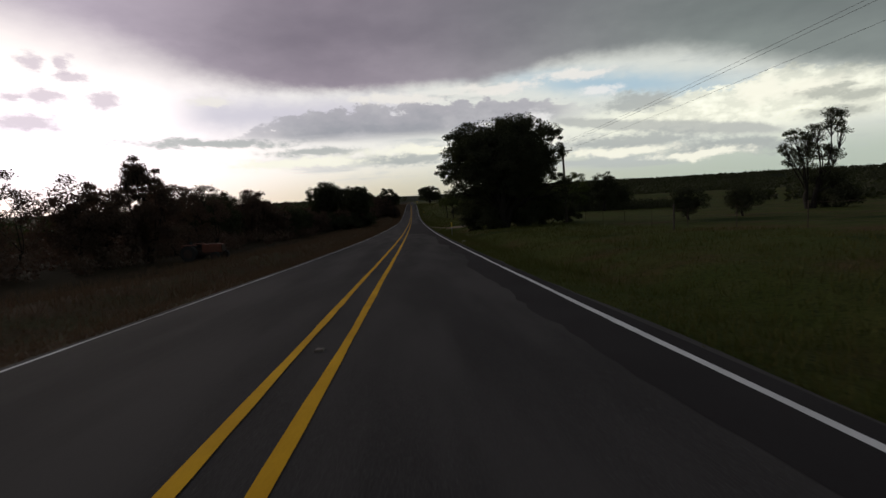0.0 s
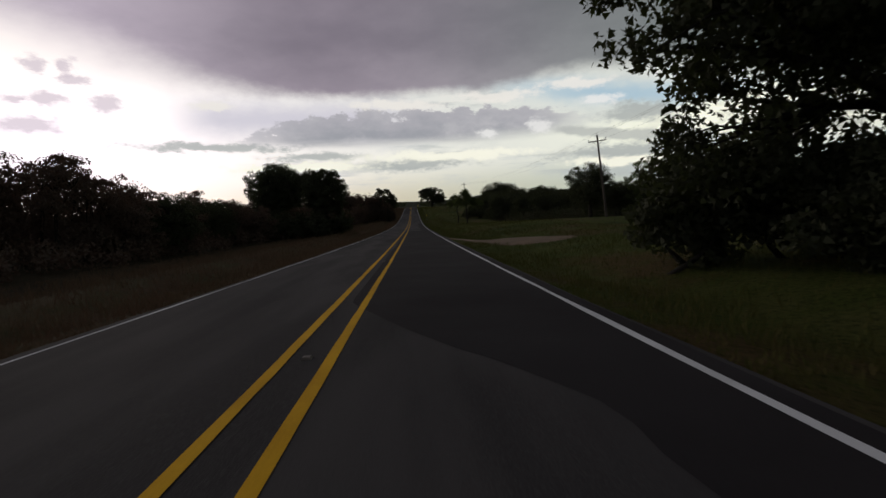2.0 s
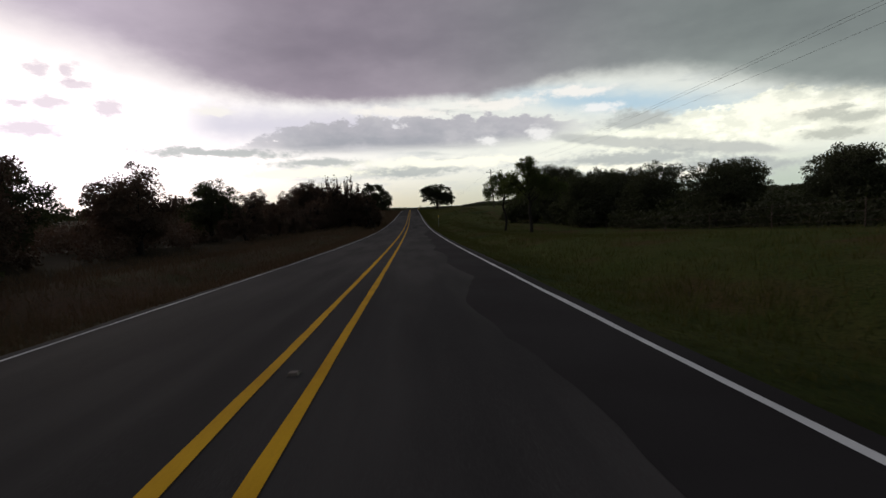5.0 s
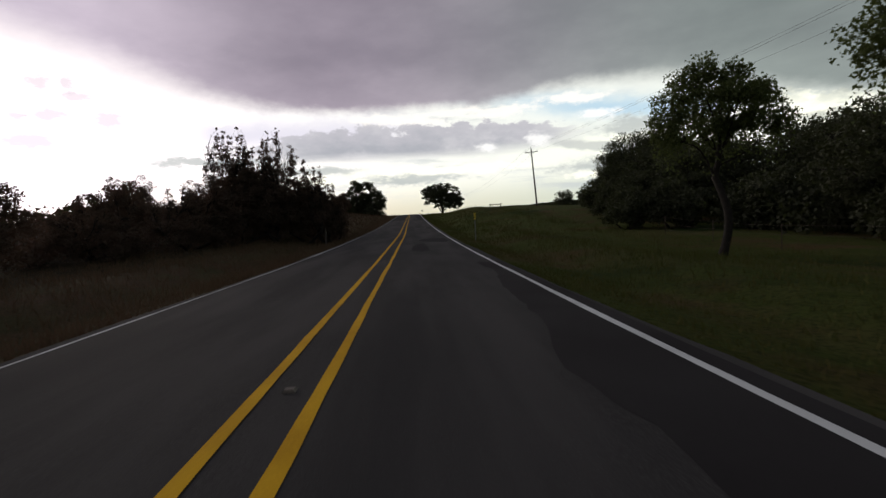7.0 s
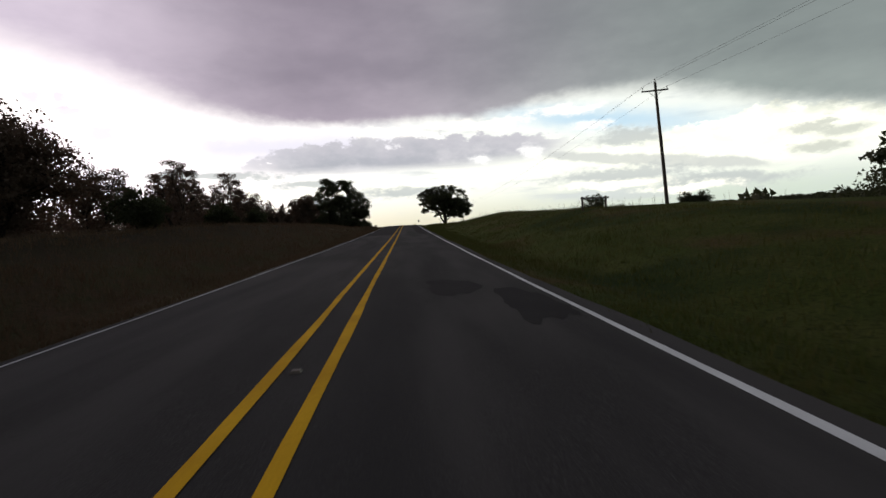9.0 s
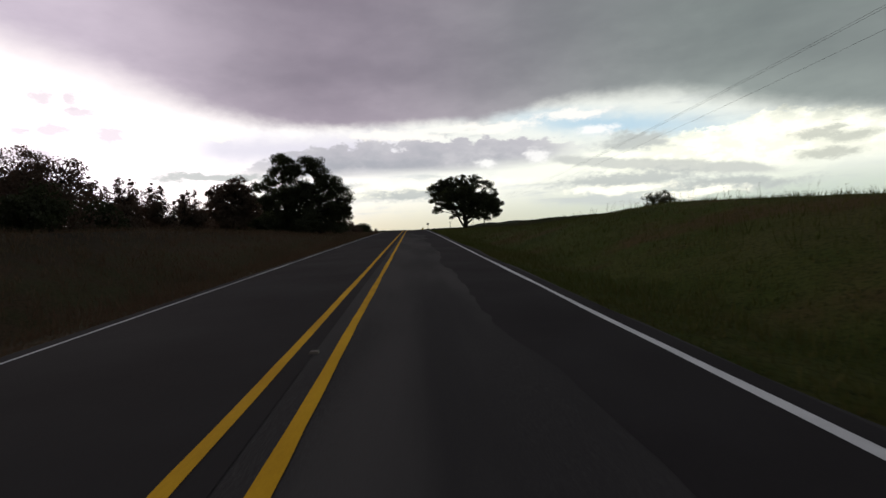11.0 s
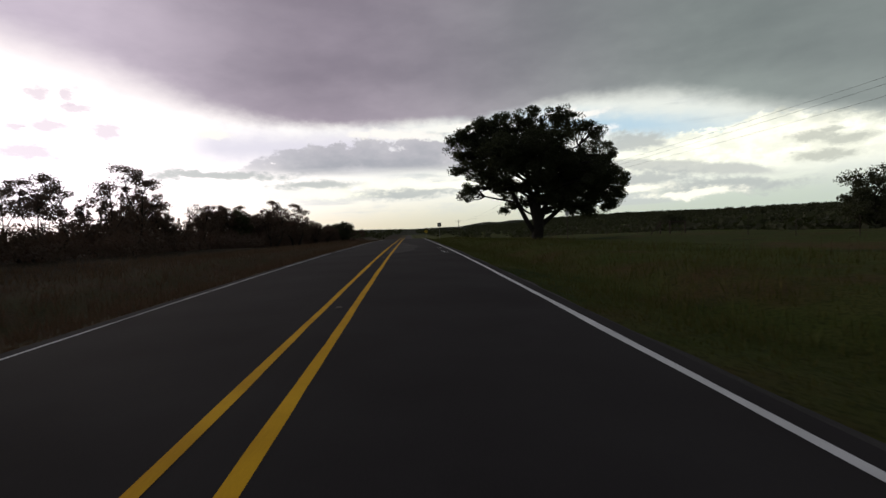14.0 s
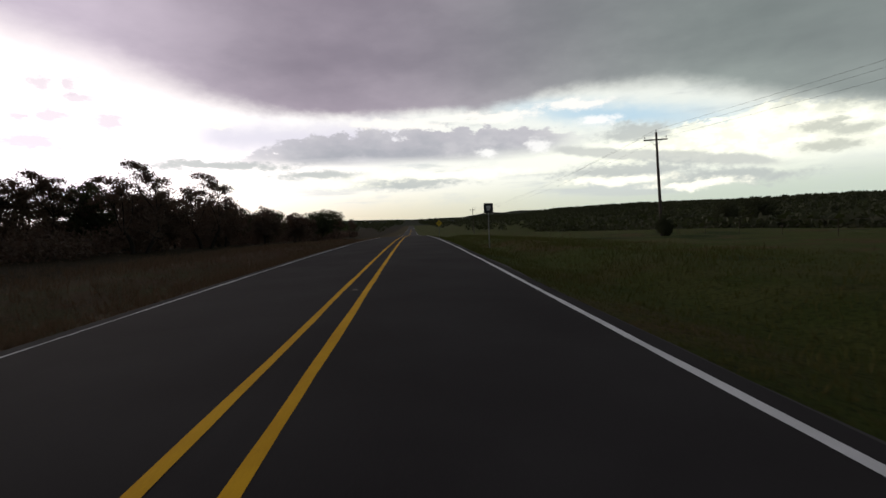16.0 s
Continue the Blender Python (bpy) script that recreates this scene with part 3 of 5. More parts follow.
KNOT_Y = [-60, 40, 52, 58, 116, 121, 175, 182, 186]
KNOT_X = [2.6, 2.75, 2.4, -0.6, -0.6, 2.2, 2.25, 2.9, 3.3]
reseal("asphalt_reseal", -60, 186, 0, 3.72, 1, (KNOT_Y, KNOT_X))
reseal("asphalt_reseal", 264, 480, 0, 3.72, 2, ([264, 268, 300, 312, 317, 323, 331, 363, 369, 376, 384, 392, 480], [3.3, 2.1, 2.0, 2.1, 1.6, 1.0, -0.6, -0.6, 1.3, 1.9, 1.1, -0.6, -0.6]))
reseal("asphalt_reseal", 268, 480, 0.6, -3.72, 3)


def tar_patch(x, y, w, l, seed):
    """A hand-laid tar patch with rounded, ragged sides."""
    rng = np.random.RandomState(seed)
    n = 44
    bm = bmesh.new()
    vs = []
    for i in range(n):
        a = 6.2832 * i / n
        c, q = math.cos(a), math.sin(a)
        k = (abs(c) ** 3 + abs(q) ** 3) ** -0.3333 * (1 + rng.normal(0, 0.06)) * (1 + 0.10 * math.sin(3 * a + seed) + 0.07 * math.sin(7 * a + 2 * seed))
        px, py = x + c * k * w / 2, y + l / 2 + q * k * l / 2
        vs.append(bm.verts.new((px, py, float(road_z(py)) - 0.018 * abs(px) + 0.0042)))
    mid = bm.verts.new((x, y + l / 2, float(road_z(y + l / 2)) - 0.018 * abs(x) + 0.0044))
    for a, b in zip(vs, vs[1:] + vs[:1]):
        bm.faces.new((mid, a, b))
    return tagged(part("asphalt_patch", bm, TAR), "dark tar patch on the worn asphalt", "road patch", kind="structure")


tar_patch(2.35, 199.2, 1.7, 4.4, 11)
tar_patch(1.22, 308.2, 0.55, 2.3, 12)
tar_patch(1.9, 228.0, 1.0, 2.2, 14)
tar_patch(2.9, 225.5, 0.8, 3.0, 15)
tar_patch(1.35, 191.5, 0.75, 6.0, 16)


def splash(x, y, seed):
    """A spilled blot of white paint on the lane, ragged at its rim."""
    rng = np.random.RandomState(seed)
    bm = bmesh.new()
    for k in range(4):
        cx, cy, n = x + rng.normal(0, 0.09), y + rng.normal(0, 0.45), 11
        vs = []
        for i in range(n):
            a, r = 6.283 * i / n, rng.uniform(0.5, 1.1)
            px, py = cx + math.cos(a) * 0.055 * r, cy + math.sin(a) * 0.30 * r
            vs.append(bm.verts.new((px, py, float(road_z(py)) - 0.018 * abs(px) + 0.005 + 0.0004 * k)))
        bm.faces.new(vs)
    return tagged(part("paint_spill", bm, WHITE_PAINT), "ragged blots of spilled white paint on the asphalt", "paint spill", kind="structure")


splash(2.95, 366.7, 1)
splash(3.0, 371.8, 2)

# gravel driveway that meets the road


DRIVE_X = [3.7, 4.6, 5.3, 6.6, 8.0, 9.0, 10.0, 11.0, 12.0]
DRIVE_NEAR = [87.4, 85.2, 80.0, 77.4, 76.4, 76.6, 77.4, 78.6, 80.2]
DRIVE_FAR = [90.0, 89.0, 88.4, 87.3, 85.8, 84.8, 83.6, 82.4, 81.0]


def make_driveway():
    xs, n = np.arange(3.72, 12.0, 0.3), 25
    v, rng = [], np.random.RandomState(3)
    for x in xs:
        lo, hi = np.interp(x, DRIVE_X, DRIVE_NEAR) + rng.uniform(-0.35, 0.35), np.interp(x, DRIVE_X, DRIVE_FAR) + rng.uniform(-0.2, 0.2)
        for t in np.linspace(-1, 1, n):
            y = lo + (hi - lo) * (t + 1) / 2
            v.append((x, y, float(ground_z(x, y)) + 0.05 * (1 - t ** 6) + 0.004))
    m = len(xs)
    i, j = np.meshgrid(np.arange(m - 1), np.arange(n - 1), indexing="ij")
    f = np.stack([i * n + j, (i + 1) * n + j, (i + 1) * n + j + 1, i * n + j + 1], -1).reshape(-1, 4)
    tagged(mesh_obj("driveway", v, f, GRAVEL, smooth=True), "tan gravel driveway that flares out to meet the road", "driveway", kind="structure")


make_driveway()

# ------------------------------------------------------------ trees


def leaf_mesh(points, size, rng, droop=0.0):
    """A pointed leaf at every point, at random tilt."""
    n = len(points)
    u = rng.normal(size=(n, 3))
    u[:, 2] -= droop
    u /= np.linalg.norm(u, axis=1)[:, None]
    w = np.cross(u, rng.normal(size=(n, 3)))
    w /= np.linalg.norm(w, axis=1)[:, None] + 1e-9
    s = (size * rng.uniform(0.65, 1.3, n))[:, None]
    p = np.asarray(points)
    v = np.stack([p + u * s * 0.60, p - u * s * 0.36 + w * s * 0.40, p - u * s * 0.36 - w * s * 0.40], 1).reshape(-1, 3)
    return v, np.arange(3 * n).reshape(-1, 3)


def bent(a, b, rng, n=6, wob=0.08, lift=0.0):
    a, b = np.asarray(a, float), np.asarray(b, float)
    t = np.linspace(0, 1, n)[:, None]
    d = np.linalg.norm(b - a)
    off = rng.normal(0, wob * d, 3) * np.sin(np.pi * t) + rng.normal(0, wob * d * 0.45, 3) * np.sin(2 * np.pi * t)
    p = a * (1 - t) + b * t + off
    p[:, 2] += lift * d * np.sin(np.pi * t[:, 0])
    return p


def make_tree(name, m, lobes, leaves, size, leaf, label, category="tree", trunk=0.35, fork=2.0, stems=1, tight=0.66, seed=1, group="", droop=0.0, hollow=0.35, limb=1.0, boughs=()):
    """A tree or shrub. lobes: (dx, dy, z, radius across, radius up) of the masses of its crown over its foot. boughs: (from, to, radius at either end)."""
    rng = np.random.RandomState(seed)
    ob = empty(name, m, label, category, group)
    wood, pts = [], []
    L = np.array(lobes, float)
    area = L[:, 3] * (L[:, 3] + L[:, 4])
    share = np.maximum((leaves * area / area.sum()).astype(int), leaves // (4 * len(L)))
    feet = [np.array([rng.normal(0, 0.35) if stems > 1 else 0, rng.normal(0, 0.35) if stems > 1 else 0, -0.3]) for _ in range(stems)]
    heads = []
    for fo in feet:
        head = fo + np.array([rng.normal(0, 0.25 * stems), rng.normal(0, 0.25 * stems), fork + 0.3])
        p = bent(fo, head, rng, 7, 0.04)
        r = np.linspace(1.15, 0.8, 7) * trunk
        r[0] *= 1.35
        r[-1] *= 0.45 if stems > 1 else 1.0
        if stems == 1:
            tip = np.array([0.25 * L[:, 0].mean(), 0.25 * L[:, 1].mean(), fork + 0.62 * (L[:, 2].max() - fork)])
            up = bent(p[-1], tip, rng, 7, 0.03)
            p, r = np.concatenate([p, up[1:]]), np.concatenate([np.linspace(1.15, 0.86, 7), np.linspace(0.74, 0.14, 6)]) * trunk
            r[0] *= 1.35
            stem = p
        wood.append(tube(p, r, 9))
        heads.append(head)
    for (dx, dy, z, rr, rz), n in zip(lobes, share):
        c = np.array([dx, dy, z])
        head = heads[int(np.argmin([np.linalg.norm(h[:2] - c[:2]) for h in heads]))]
        start = head * np.array([1, 1, 0.82]) if z > fork else head * np.array([1, 1, 0.6])
        if stems == 1:
            start = stem[int(np.clip(np.searchsorted(stem[:, 2], max(0.62 * z, fork * 0.9)), 4, len(stem) - 2))]
        p = bent(start, c, rng, 7, 0.06, 0.10)
        wood.append(tube(p, np.linspace(0.50, 0.15, 7) * limb * trunk * min(1.0, 0.45 + rr / 6), 6))
        k = max(9, int(17 * (rr / 1.6) ** 1.6))
        d = rng.normal(size=(k, 3))
        d /= np.linalg.norm(d, axis=1)[:, None]
        d *= (rng.uniform(hollow ** 3, 1.0, k) ** (1 / 3))[:, None]
        cl = c + d * np.array([rr, rr, rz])
        cl[:, 2] = np.maximum(cl[:, 2], 0.25)
        for q in cl[rng.permutation(k)[:min(k, 9)]]:
            wood.append(tube(bent(p[4], q, rng, 5, 0.09, 0.06), np.linspace(0.17, 0.035, 5) * limb * trunk, 4))
        who = rng.randint(0, k, n)
        spread = (0.17 * rr + min(0.30, 0.42 * rr)) * rng.uniform(0.6, 1.3, k)
        dd = rng.normal(size=(n, 3))
        dd *= (rng.uniform(0.05, 1.0, n) ** (1 / 2.2) / np.linalg.norm(dd, axis=1))[:, None]
        q = cl[who] + dd * spread[who][:, None] * tight * np.array([2.0, 2.0, 1.35])
        if droop:
            q[:, 2] -= rng.exponential(droop, n) * (rng.rand(n) < 0.5)
        pts.append(q[q[:, 2] > 0.05])
    for a, b, r0, r1 in boughs:
        wood.append(tube(bent(a, b, rng, 8, 0.05, 0.05), np.linspace(r0, r1, 8), 8))
    v, f = join(wood)
    mesh_obj("trunk", v, f, BARK, ob, smooth=True)
    v, f = leaf_mesh(np.concatenate(pts), size, rng, droop * 1.5)
    mesh_obj("crown", v, f, leaf, ob)
    return ob


def stand(x, y, turn=0.0, s=1.0, sz=None, sink=0.0):
    return pose(x, y, float(ground_z(x, y)) - sink, 0, 0, turn) @ Matrix.Diagonal((s, s, sz or s, 1))


def dome(h, w, base, n, seed, squash=0.8):
    """Lobes that fill a rounded crown of that height and width over a clear base."""
    rng = np.random.RandomState(seed)
    out, mid, up = [], (h + base) / 2, (h - base) / 2
    for i in range(n):
        t = (i + 0.5) / n
        a = i * 2.39996 + rng.uniform(-0.3, 0.3)
        zz = 1 - 2 * t
        rad = math.sqrt(max(0.0, 1 - zz * zz))
        r = w * rng.uniform(0.17, 0.24)
        out.append((math.cos(a) * rad * (w / 2 - r * 0.9), math.sin(a) * rad * (w / 2 - r * 0.9), mid + zz * (up - r * squash * 0.9), r, r * squash))
    out.append((0, 0, mid, w * 0.3, up * 0.62))
    return out


def spires(h, w, n, seed):
    """Lobes of an upright, ragged thicket."""
    rng = np.random.RandomState(seed)
    out = []
    for i in range(n):
        a, d = rng.uniform(0, 6.28), w / 2 * math.sqrt(rng.uniform(0, 1)) * 0.85
        top = h * rng.uniform(0.62, 1.0) * (1 - 0.35 * d / (w / 2))
        r = rng.uniform(0.38, 0.70)
        x, y, lx = math.cos(a) * d, math.sin(a) * d, rng.uniform(-0.4, 0.4)
        out += [(x, y, top * 0.48, r, top * 0.26), (x + lx * 0.5, y, top * 0.76, r * 0.66, top * 0.15), (x + lx, y, top * 0.93, r * 0.34, top * 0.09)]
    for i in range(n // 2):
        a, d = rng.uniform(0, 6.28), w / 2 * 0.7
        out.append((math.cos(a) * d, math.sin(a) * d, h * 0.22, w * 0.17, h * 0.20))
    return out


# the great oak past the first bend of the fence, with brush under it
make_tree("oak_tree", stand(11.6, 57.4) @ Matrix.Diagonal((1.0, 0.78, 1.0, 1.0)), dome(12.9, 13.6, 3.2, 26, 3)[:-1] + [(0.3, 0, 9.6, 4.0, 2.6), (-6.2, 1.5, 6.9, 1.5, 1.2), (-5.4, 0.5, 4.4, 1.3, 1.0), (-4.6, 0.2, 10.4, 1.6, 1.4), (6.6, 0, 8.6, 1.5, 1.3), (6.5, 0.4, 10.6, 1.4, 1.2), (5.2, 0.2, 11.5, 1.5, 1.1), (-3.4, 0.4, 11.2, 1.7, 1.3), (6.9, 0, 5.2, 1.4, 1.2), (2.0, 3.0, 3.2, 2.2, 1.8), (5.2, 2.2, 3.0, 2.0, 1.6), (-3.0, 3.0, 3.0, 2.2, 1.7), (0.6, 0, 12.4, 1.5, 1.0), (2.9, 0, 12.2, 1.4, 1.0), (7.3, 0, 3.2, 1.8, 1.3), (4.0, 0.5, 9.2, 2.6, 2.0), (2.6, -1.0, 6.6, 2.4, 1.6), (5.0, 0.6, 7.0, 2.0, 1.6)],
          200000, 0.17, LEAF, "broad dark live oak with dense crown above roadside brush", trunk=0.40, fork=2.6, stems=3, seed=21, tight=0.58,
          boughs=[((0.2, 0, 1.8), (3.4, 0.3, 8.2), 0.30, 0.10), ((0, 0, 1.8), (-2.8, 0.3, 7.6), 0.28, 0.10), ((0, 0, 2.0), (0.4, 0.2, 9.8), 0.30, 0.10)])
# the umbrella oak by the fence
UMBRELLA = [(-8.1, 0, 8.60, 1.4, 1.3), (-7.0, 0.4, 10.50, 1.6, 1.4), (-5.3, -0.3, 11.60, 1.7, 1.4), (-2.8, 0.3, 12.60, 1.9, 1.4), (0.3, 0, 13.00, 1.9, 1.3), (3.2, -0.3, 12.50, 2.0, 1.5), (6.0, 0.3, 11.10, 1.8, 1.5),
            (7.2, 0, 8.80, 1.7, 1.5), (8.7, 0.2, 6.70, 1.5, 1.4), (8.5, -0.2, 4.30, 1.4, 1.2), (7.8, 0.3, 3.80, 1.5, 1.0), (6.0, 0, 5.50, 2.1, 1.8), (4.4, 0.4, 3.90, 1.7, 1.0), (2.2, -0.4, 4.20, 1.4, 1.0), (1.6, 0.6, 6.30, 1.3, 1.0),
            (3.8, 0, 7.90, 2.5, 2.0), (0.0, 0, 9.60, 2.7, 1.9), (-3.4, 0, 9.20, 2.4, 1.8), (-5.9, 0.2, 8.30, 1.8, 1.5), (-6.9, 0, 6.10, 1.2, 1.0), (-4.9, -0.2, 6.70, 1.2, 0.8), (-3.1, 0.2, 3.60, 0.8, 0.6),
            (0, 4.6, 9.50, 2.8, 2.1), (0, -4.6, 9.30, 2.8, 2.1), (4.0, 4.4, 7.60, 2.5, 2.0), (4.2, -4.4, 7.20, 2.5, 2.0), (-4.2, 4.2, 8.90, 2.2, 1.7), (-4.2, -4.2, 9.10, 2.2, 1.7), (7.0, 3.2, 5.90, 1.9, 1.7), (6.8, -3.2, 5.60, 1.9, 1.6), (-1.4, 0.2, 11.10, 2.2, 1.6), (1.8, 0.2, 10.70, 2.3, 1.7), (5.6, 0, 8.30, 2.2, 1.8), (-4.4, 0, 10.30, 1.9, 1.5), (7.6, 0, 6.10, 1.9, 1.6), (3.4, 0.2, 5.50, 1.8, 1.3), (-8.0, 0.1, 10.2, 1.6, 1.4), (-6.8, 0, 11.6, 1.6, 1.3), (-4.6, 0, 12.3, 1.6, 1.2), (0.4, -2.5, 5.0, 1.5, 0.9), (-1.6, -2.0, 6.0, 1.3, 0.8), (1.9, -2.6, 4.0, 1.4, 0.8), (3.8, -2.4, 3.3, 1.4, 0.8), (5.8, 0.4, 3.1, 1.5, 0.8), (-7.2, 0.4, 5.3, 1.1, 0.8), (-1.2, 0.8, 4.3, 1.2, 0.9), (-3.0, 0.6, 5.9, 1.4, 0.9), (-4.6, -1.4, 6.2, 1.3, 0.9), (-2.6, 2.2, 5.6, 1.5, 1.0), (-0.4, -3.6, 7.0, 1.8, 1.2), (-3.6, -3.4, 7.4, 1.7, 1.2)]
make_tree("oak_tree", stand(14.9, 393.0), UMBRELLA, 175000, 0.17, LEAF, "wide umbrella-shaped live oak standing alone in the pasture", trunk=0.58, fork=2.6, seed=22, tight=0.60, limb=0.8,
          boughs=[((-0.3, 0, 0.9), (-3.6, 0.2, 7.0), 0.32, 0.13), ((0.2, 0, 1.6), (3.2, 0.3, 7.2), 0.36, 0.12), ((0.0, 0.1, 1.8), (-0.9, 0.4, 8.6), 0.36, 0.12), ((0.3, -0.1, 1.4), (5.6, 0.1, 5.2), 0.28, 0.10)])
# the pair of round oaks across the road
make_tree("oak_tree", stand(-23.0, 137.2), dome(13.4, 11.2, 4.0, 22, 5)[:-1] + [(0.2, 0.3, 9.4, 3.0, 2.1), (4.6, -1.0, 7.0, 2.4, 2.0), (5.0, -0.5, 9.6, 2.2, 1.8)], 64000, 0.20, LEAF, "round dark oak grown together with its neighbour", trunk=0.45, fork=2.4, seed=23, tight=0.62, group="oak pair")
make_tree("oak_tree", stand(-13.4, 130.4), dome(11.2, 8.2, 3.2, 18, 6)[:-1] + [(0.2, 0.3, 8.0, 2.4, 1.7), (-3.2, 1.5, 9.4, 2.2, 1.8), (-3.4, 1.2, 6.6, 2.0, 1.6)], 54000, 0.20, LEAF, "round dark oak with low branches beside its twin", trunk=0.42, fork=2.2, seed=24, tight=0.62, group="oak pair")
# the tall pair by the crest
make_tree("oak_tree", stand(-18.4, 346, 0, 1.19), [(0, 0, 9.2, 1.9, 1.7), (-1.6, 0.4, 7.4, 1.7, 1.3), (1.4, -0.6, 8.4, 1.5, 1.3), (-2.6, 0, 5.2, 1.7, 1.2), (0.6, 1.2, 6.0, 2.0, 1.6), (-2.0, -1.0, 3.0, 1.8, 1.4), (1.2, 0.6, 3.0, 2.1, 1.8), (0.4, -1.6, 5.0, 1.9, 1.5), (-0.6, 1.8, 3.6, 1.8, 1.5), (0.2, 0, 1.3, 2.2, 1.3), (-2.2, 0, 1.5, 1.6, 1.3), (-3.6, 0.2, 6.6, 0.9, 0.7), (-0.8, 0, 10.3, 0.8, 0.7)],
          70000, 0.145, LEAF, "tall gapped oak in a pair beside the road", trunk=0.36, fork=2.4, seed=25, tight=0.62, group="tall oak pair")
make_tree("oak_tree", stand(-13.2, 345.6, 0, 1.16), [(-0.9, 0, 9.6, 1.5, 1.2), (0.2, 0.4, 8.2, 1.8, 1.3), (1.6, 0, 7.0, 1.7, 1.1), (2.6, 0.4, 5.4, 1.6, 1.3), (3.0, -0.2, 3.6, 1.5, 1.2), (0, 0.6, 5.6, 2.3, 1.7), (-2.0, 0, 5.2, 2.1, 1.8), (0.6, -1.2, 3.4, 2.3, 1.8), (-1.8, 1, 2.8, 2.2, 1.8), (1.8, 1.6, 3.0, 1.9, 1.5), (1.8, 0, 1.4, 1.8, 1.3), (2.8, 0, 2.2, 1.4, 1.3), (-1.4, 0, 1.2, 2.0, 1.3), (3.5, 0, 4.6, 0.8, 0.7), (-2.6, 0, 7.2, 1.3, 1.2), (-1.4, 0, 10.2, 0.9, 0.7)],
          80000, 0.145, LEAF, "tall oak with a narrow top beside the road", trunk=0.40, fork=2.2, seed=26, tight=0.62, group="tall oak pair")
make_tree("oak_tree", stand(-22.9, 335), dome(7.6, 7.0, 0.6, 13, 7), 24000, 0.23, LEAF_GLARE, "single round oak with glare-tinted russet leaf tips", trunk=0.3, fork=2.0, seed=27)
# two feathery trees on the right-hand bank, with a dense thicket behind
make_tree("mesquite_tree", stand(16.0, 182.6), [(-0.2, 0, 9.2, 0.8, 0.7), (0.2, 0.3, 8.3, 1.0, 0.8), (-1.1, 0, 8.0, 0.9, 0.8), (-1.9, 0.2, 7.0, 0.9, 0.7), (-2.8, 0, 6.2, 0.8, 0.5), (1.1, 0, 7.2, 1.0, 0.7), (2.3, 0.2, 6.8, 1.0, 0.6), (3.5, 0, 5.9, 1.0, 0.6), (0.2, 1.0, 7.0, 1.1, 0.7), (0.3, -1.0, 6.8, 1.0, 0.7), (-0.8, 0.3, 5.9, 0.9, 0.5), (1.6, -0.4, 5.7, 0.9, 0.5)],
          26000, 0.12, LEAF_LIGHT, "tall feathery tree with drooping light green foliage", trunk=0.20, fork=3.8, seed=28, droop=0.45, tight=0.62, group="feathery trees")
make_tree("mesquite_tree", stand(14.2, 190.8), [(-0.2, 0, 8.0, 0.8, 0.7), (-1.3, 0.2, 7.3, 0.9, 0.7), (-2.3, 0, 6.4, 0.8, 0.7), (0.9, 0, 7.3, 0.9, 0.7), (1.9, 0.2, 6.4, 0.9, 0.6), (2.6, 0, 5.8, 0.6, 0.5), (0, 1.0, 6.8, 1.0, 0.7), (0.2, -1.0, 6.6, 1.0, 0.7), (-2.2, -0.2, 5.3, 0.8, 0.4), (-0.6, 0, 5.7, 0.9, 0.5), (1.0, 0.3, 5.6, 0.9, 0.5)],
          20000, 0.12, LEAF_LIGHT, "slender feathery tree with thin light green foliage", trunk=0.16, fork=3.4, seed=29, droop=0.4, tight=0.62, group="feathery trees")
make_tree("oak_tree", stand(36.4, 240.8), dome(11.4, 15.0, 0.0, 26, 8, 0.9) + [(-6.4, -1.0, 7.6, 2.1, 1.8), (-6.8, -1.0, 4.4, 2.1, 2.0), (-6.6, -0.6, 1.8, 2.0, 1.6)], 98000, 0.20, LEAF, "massive rounded oak thicket with foliage down to the ground", trunk=0.5, fork=2.0, stems=3, seed=30, tight=0.68)
make_tree("oak_tree", stand(38.3, 148.5), dome(12.0, 10.5, 2.0, 14, 9), 40000, 0.19, LEAF, "dark oak with open lower crown at the pasture's edge", trunk=0.4, fork=2.6, seed=31, tight=0.68)
make_tree("cottonwood_tree", stand(50, 146), [(0, 0, 11, 1.4, 1.6), (-2.2, 0, 9.5, 1.3, 1.8), (2.4, 0, 10, 1.4, 1.9), (-3.6, 0.5, 7.5, 1.5, 1.7), (3.8, 0, 7.5, 1.6, 1.8), (0, 0.5, 7, 2.2, 2.2), (-1.8, 1, 4, 2.4, 2), (2.2, 0, 4, 2.4, 2)],
          26000, 0.18, LEAF_LIGHT, "light green tree with upright thin branches", trunk=0.3, fork=3, seed=32, tight=0.68)
make_tree("oak_tree", stand(57, 139), dome(11.5, 9, 1.5, 12, 10), 30000, 0.20, LEAF, "dark oak behind the utility pole", trunk=0.4, fork=2.6, seed=33)
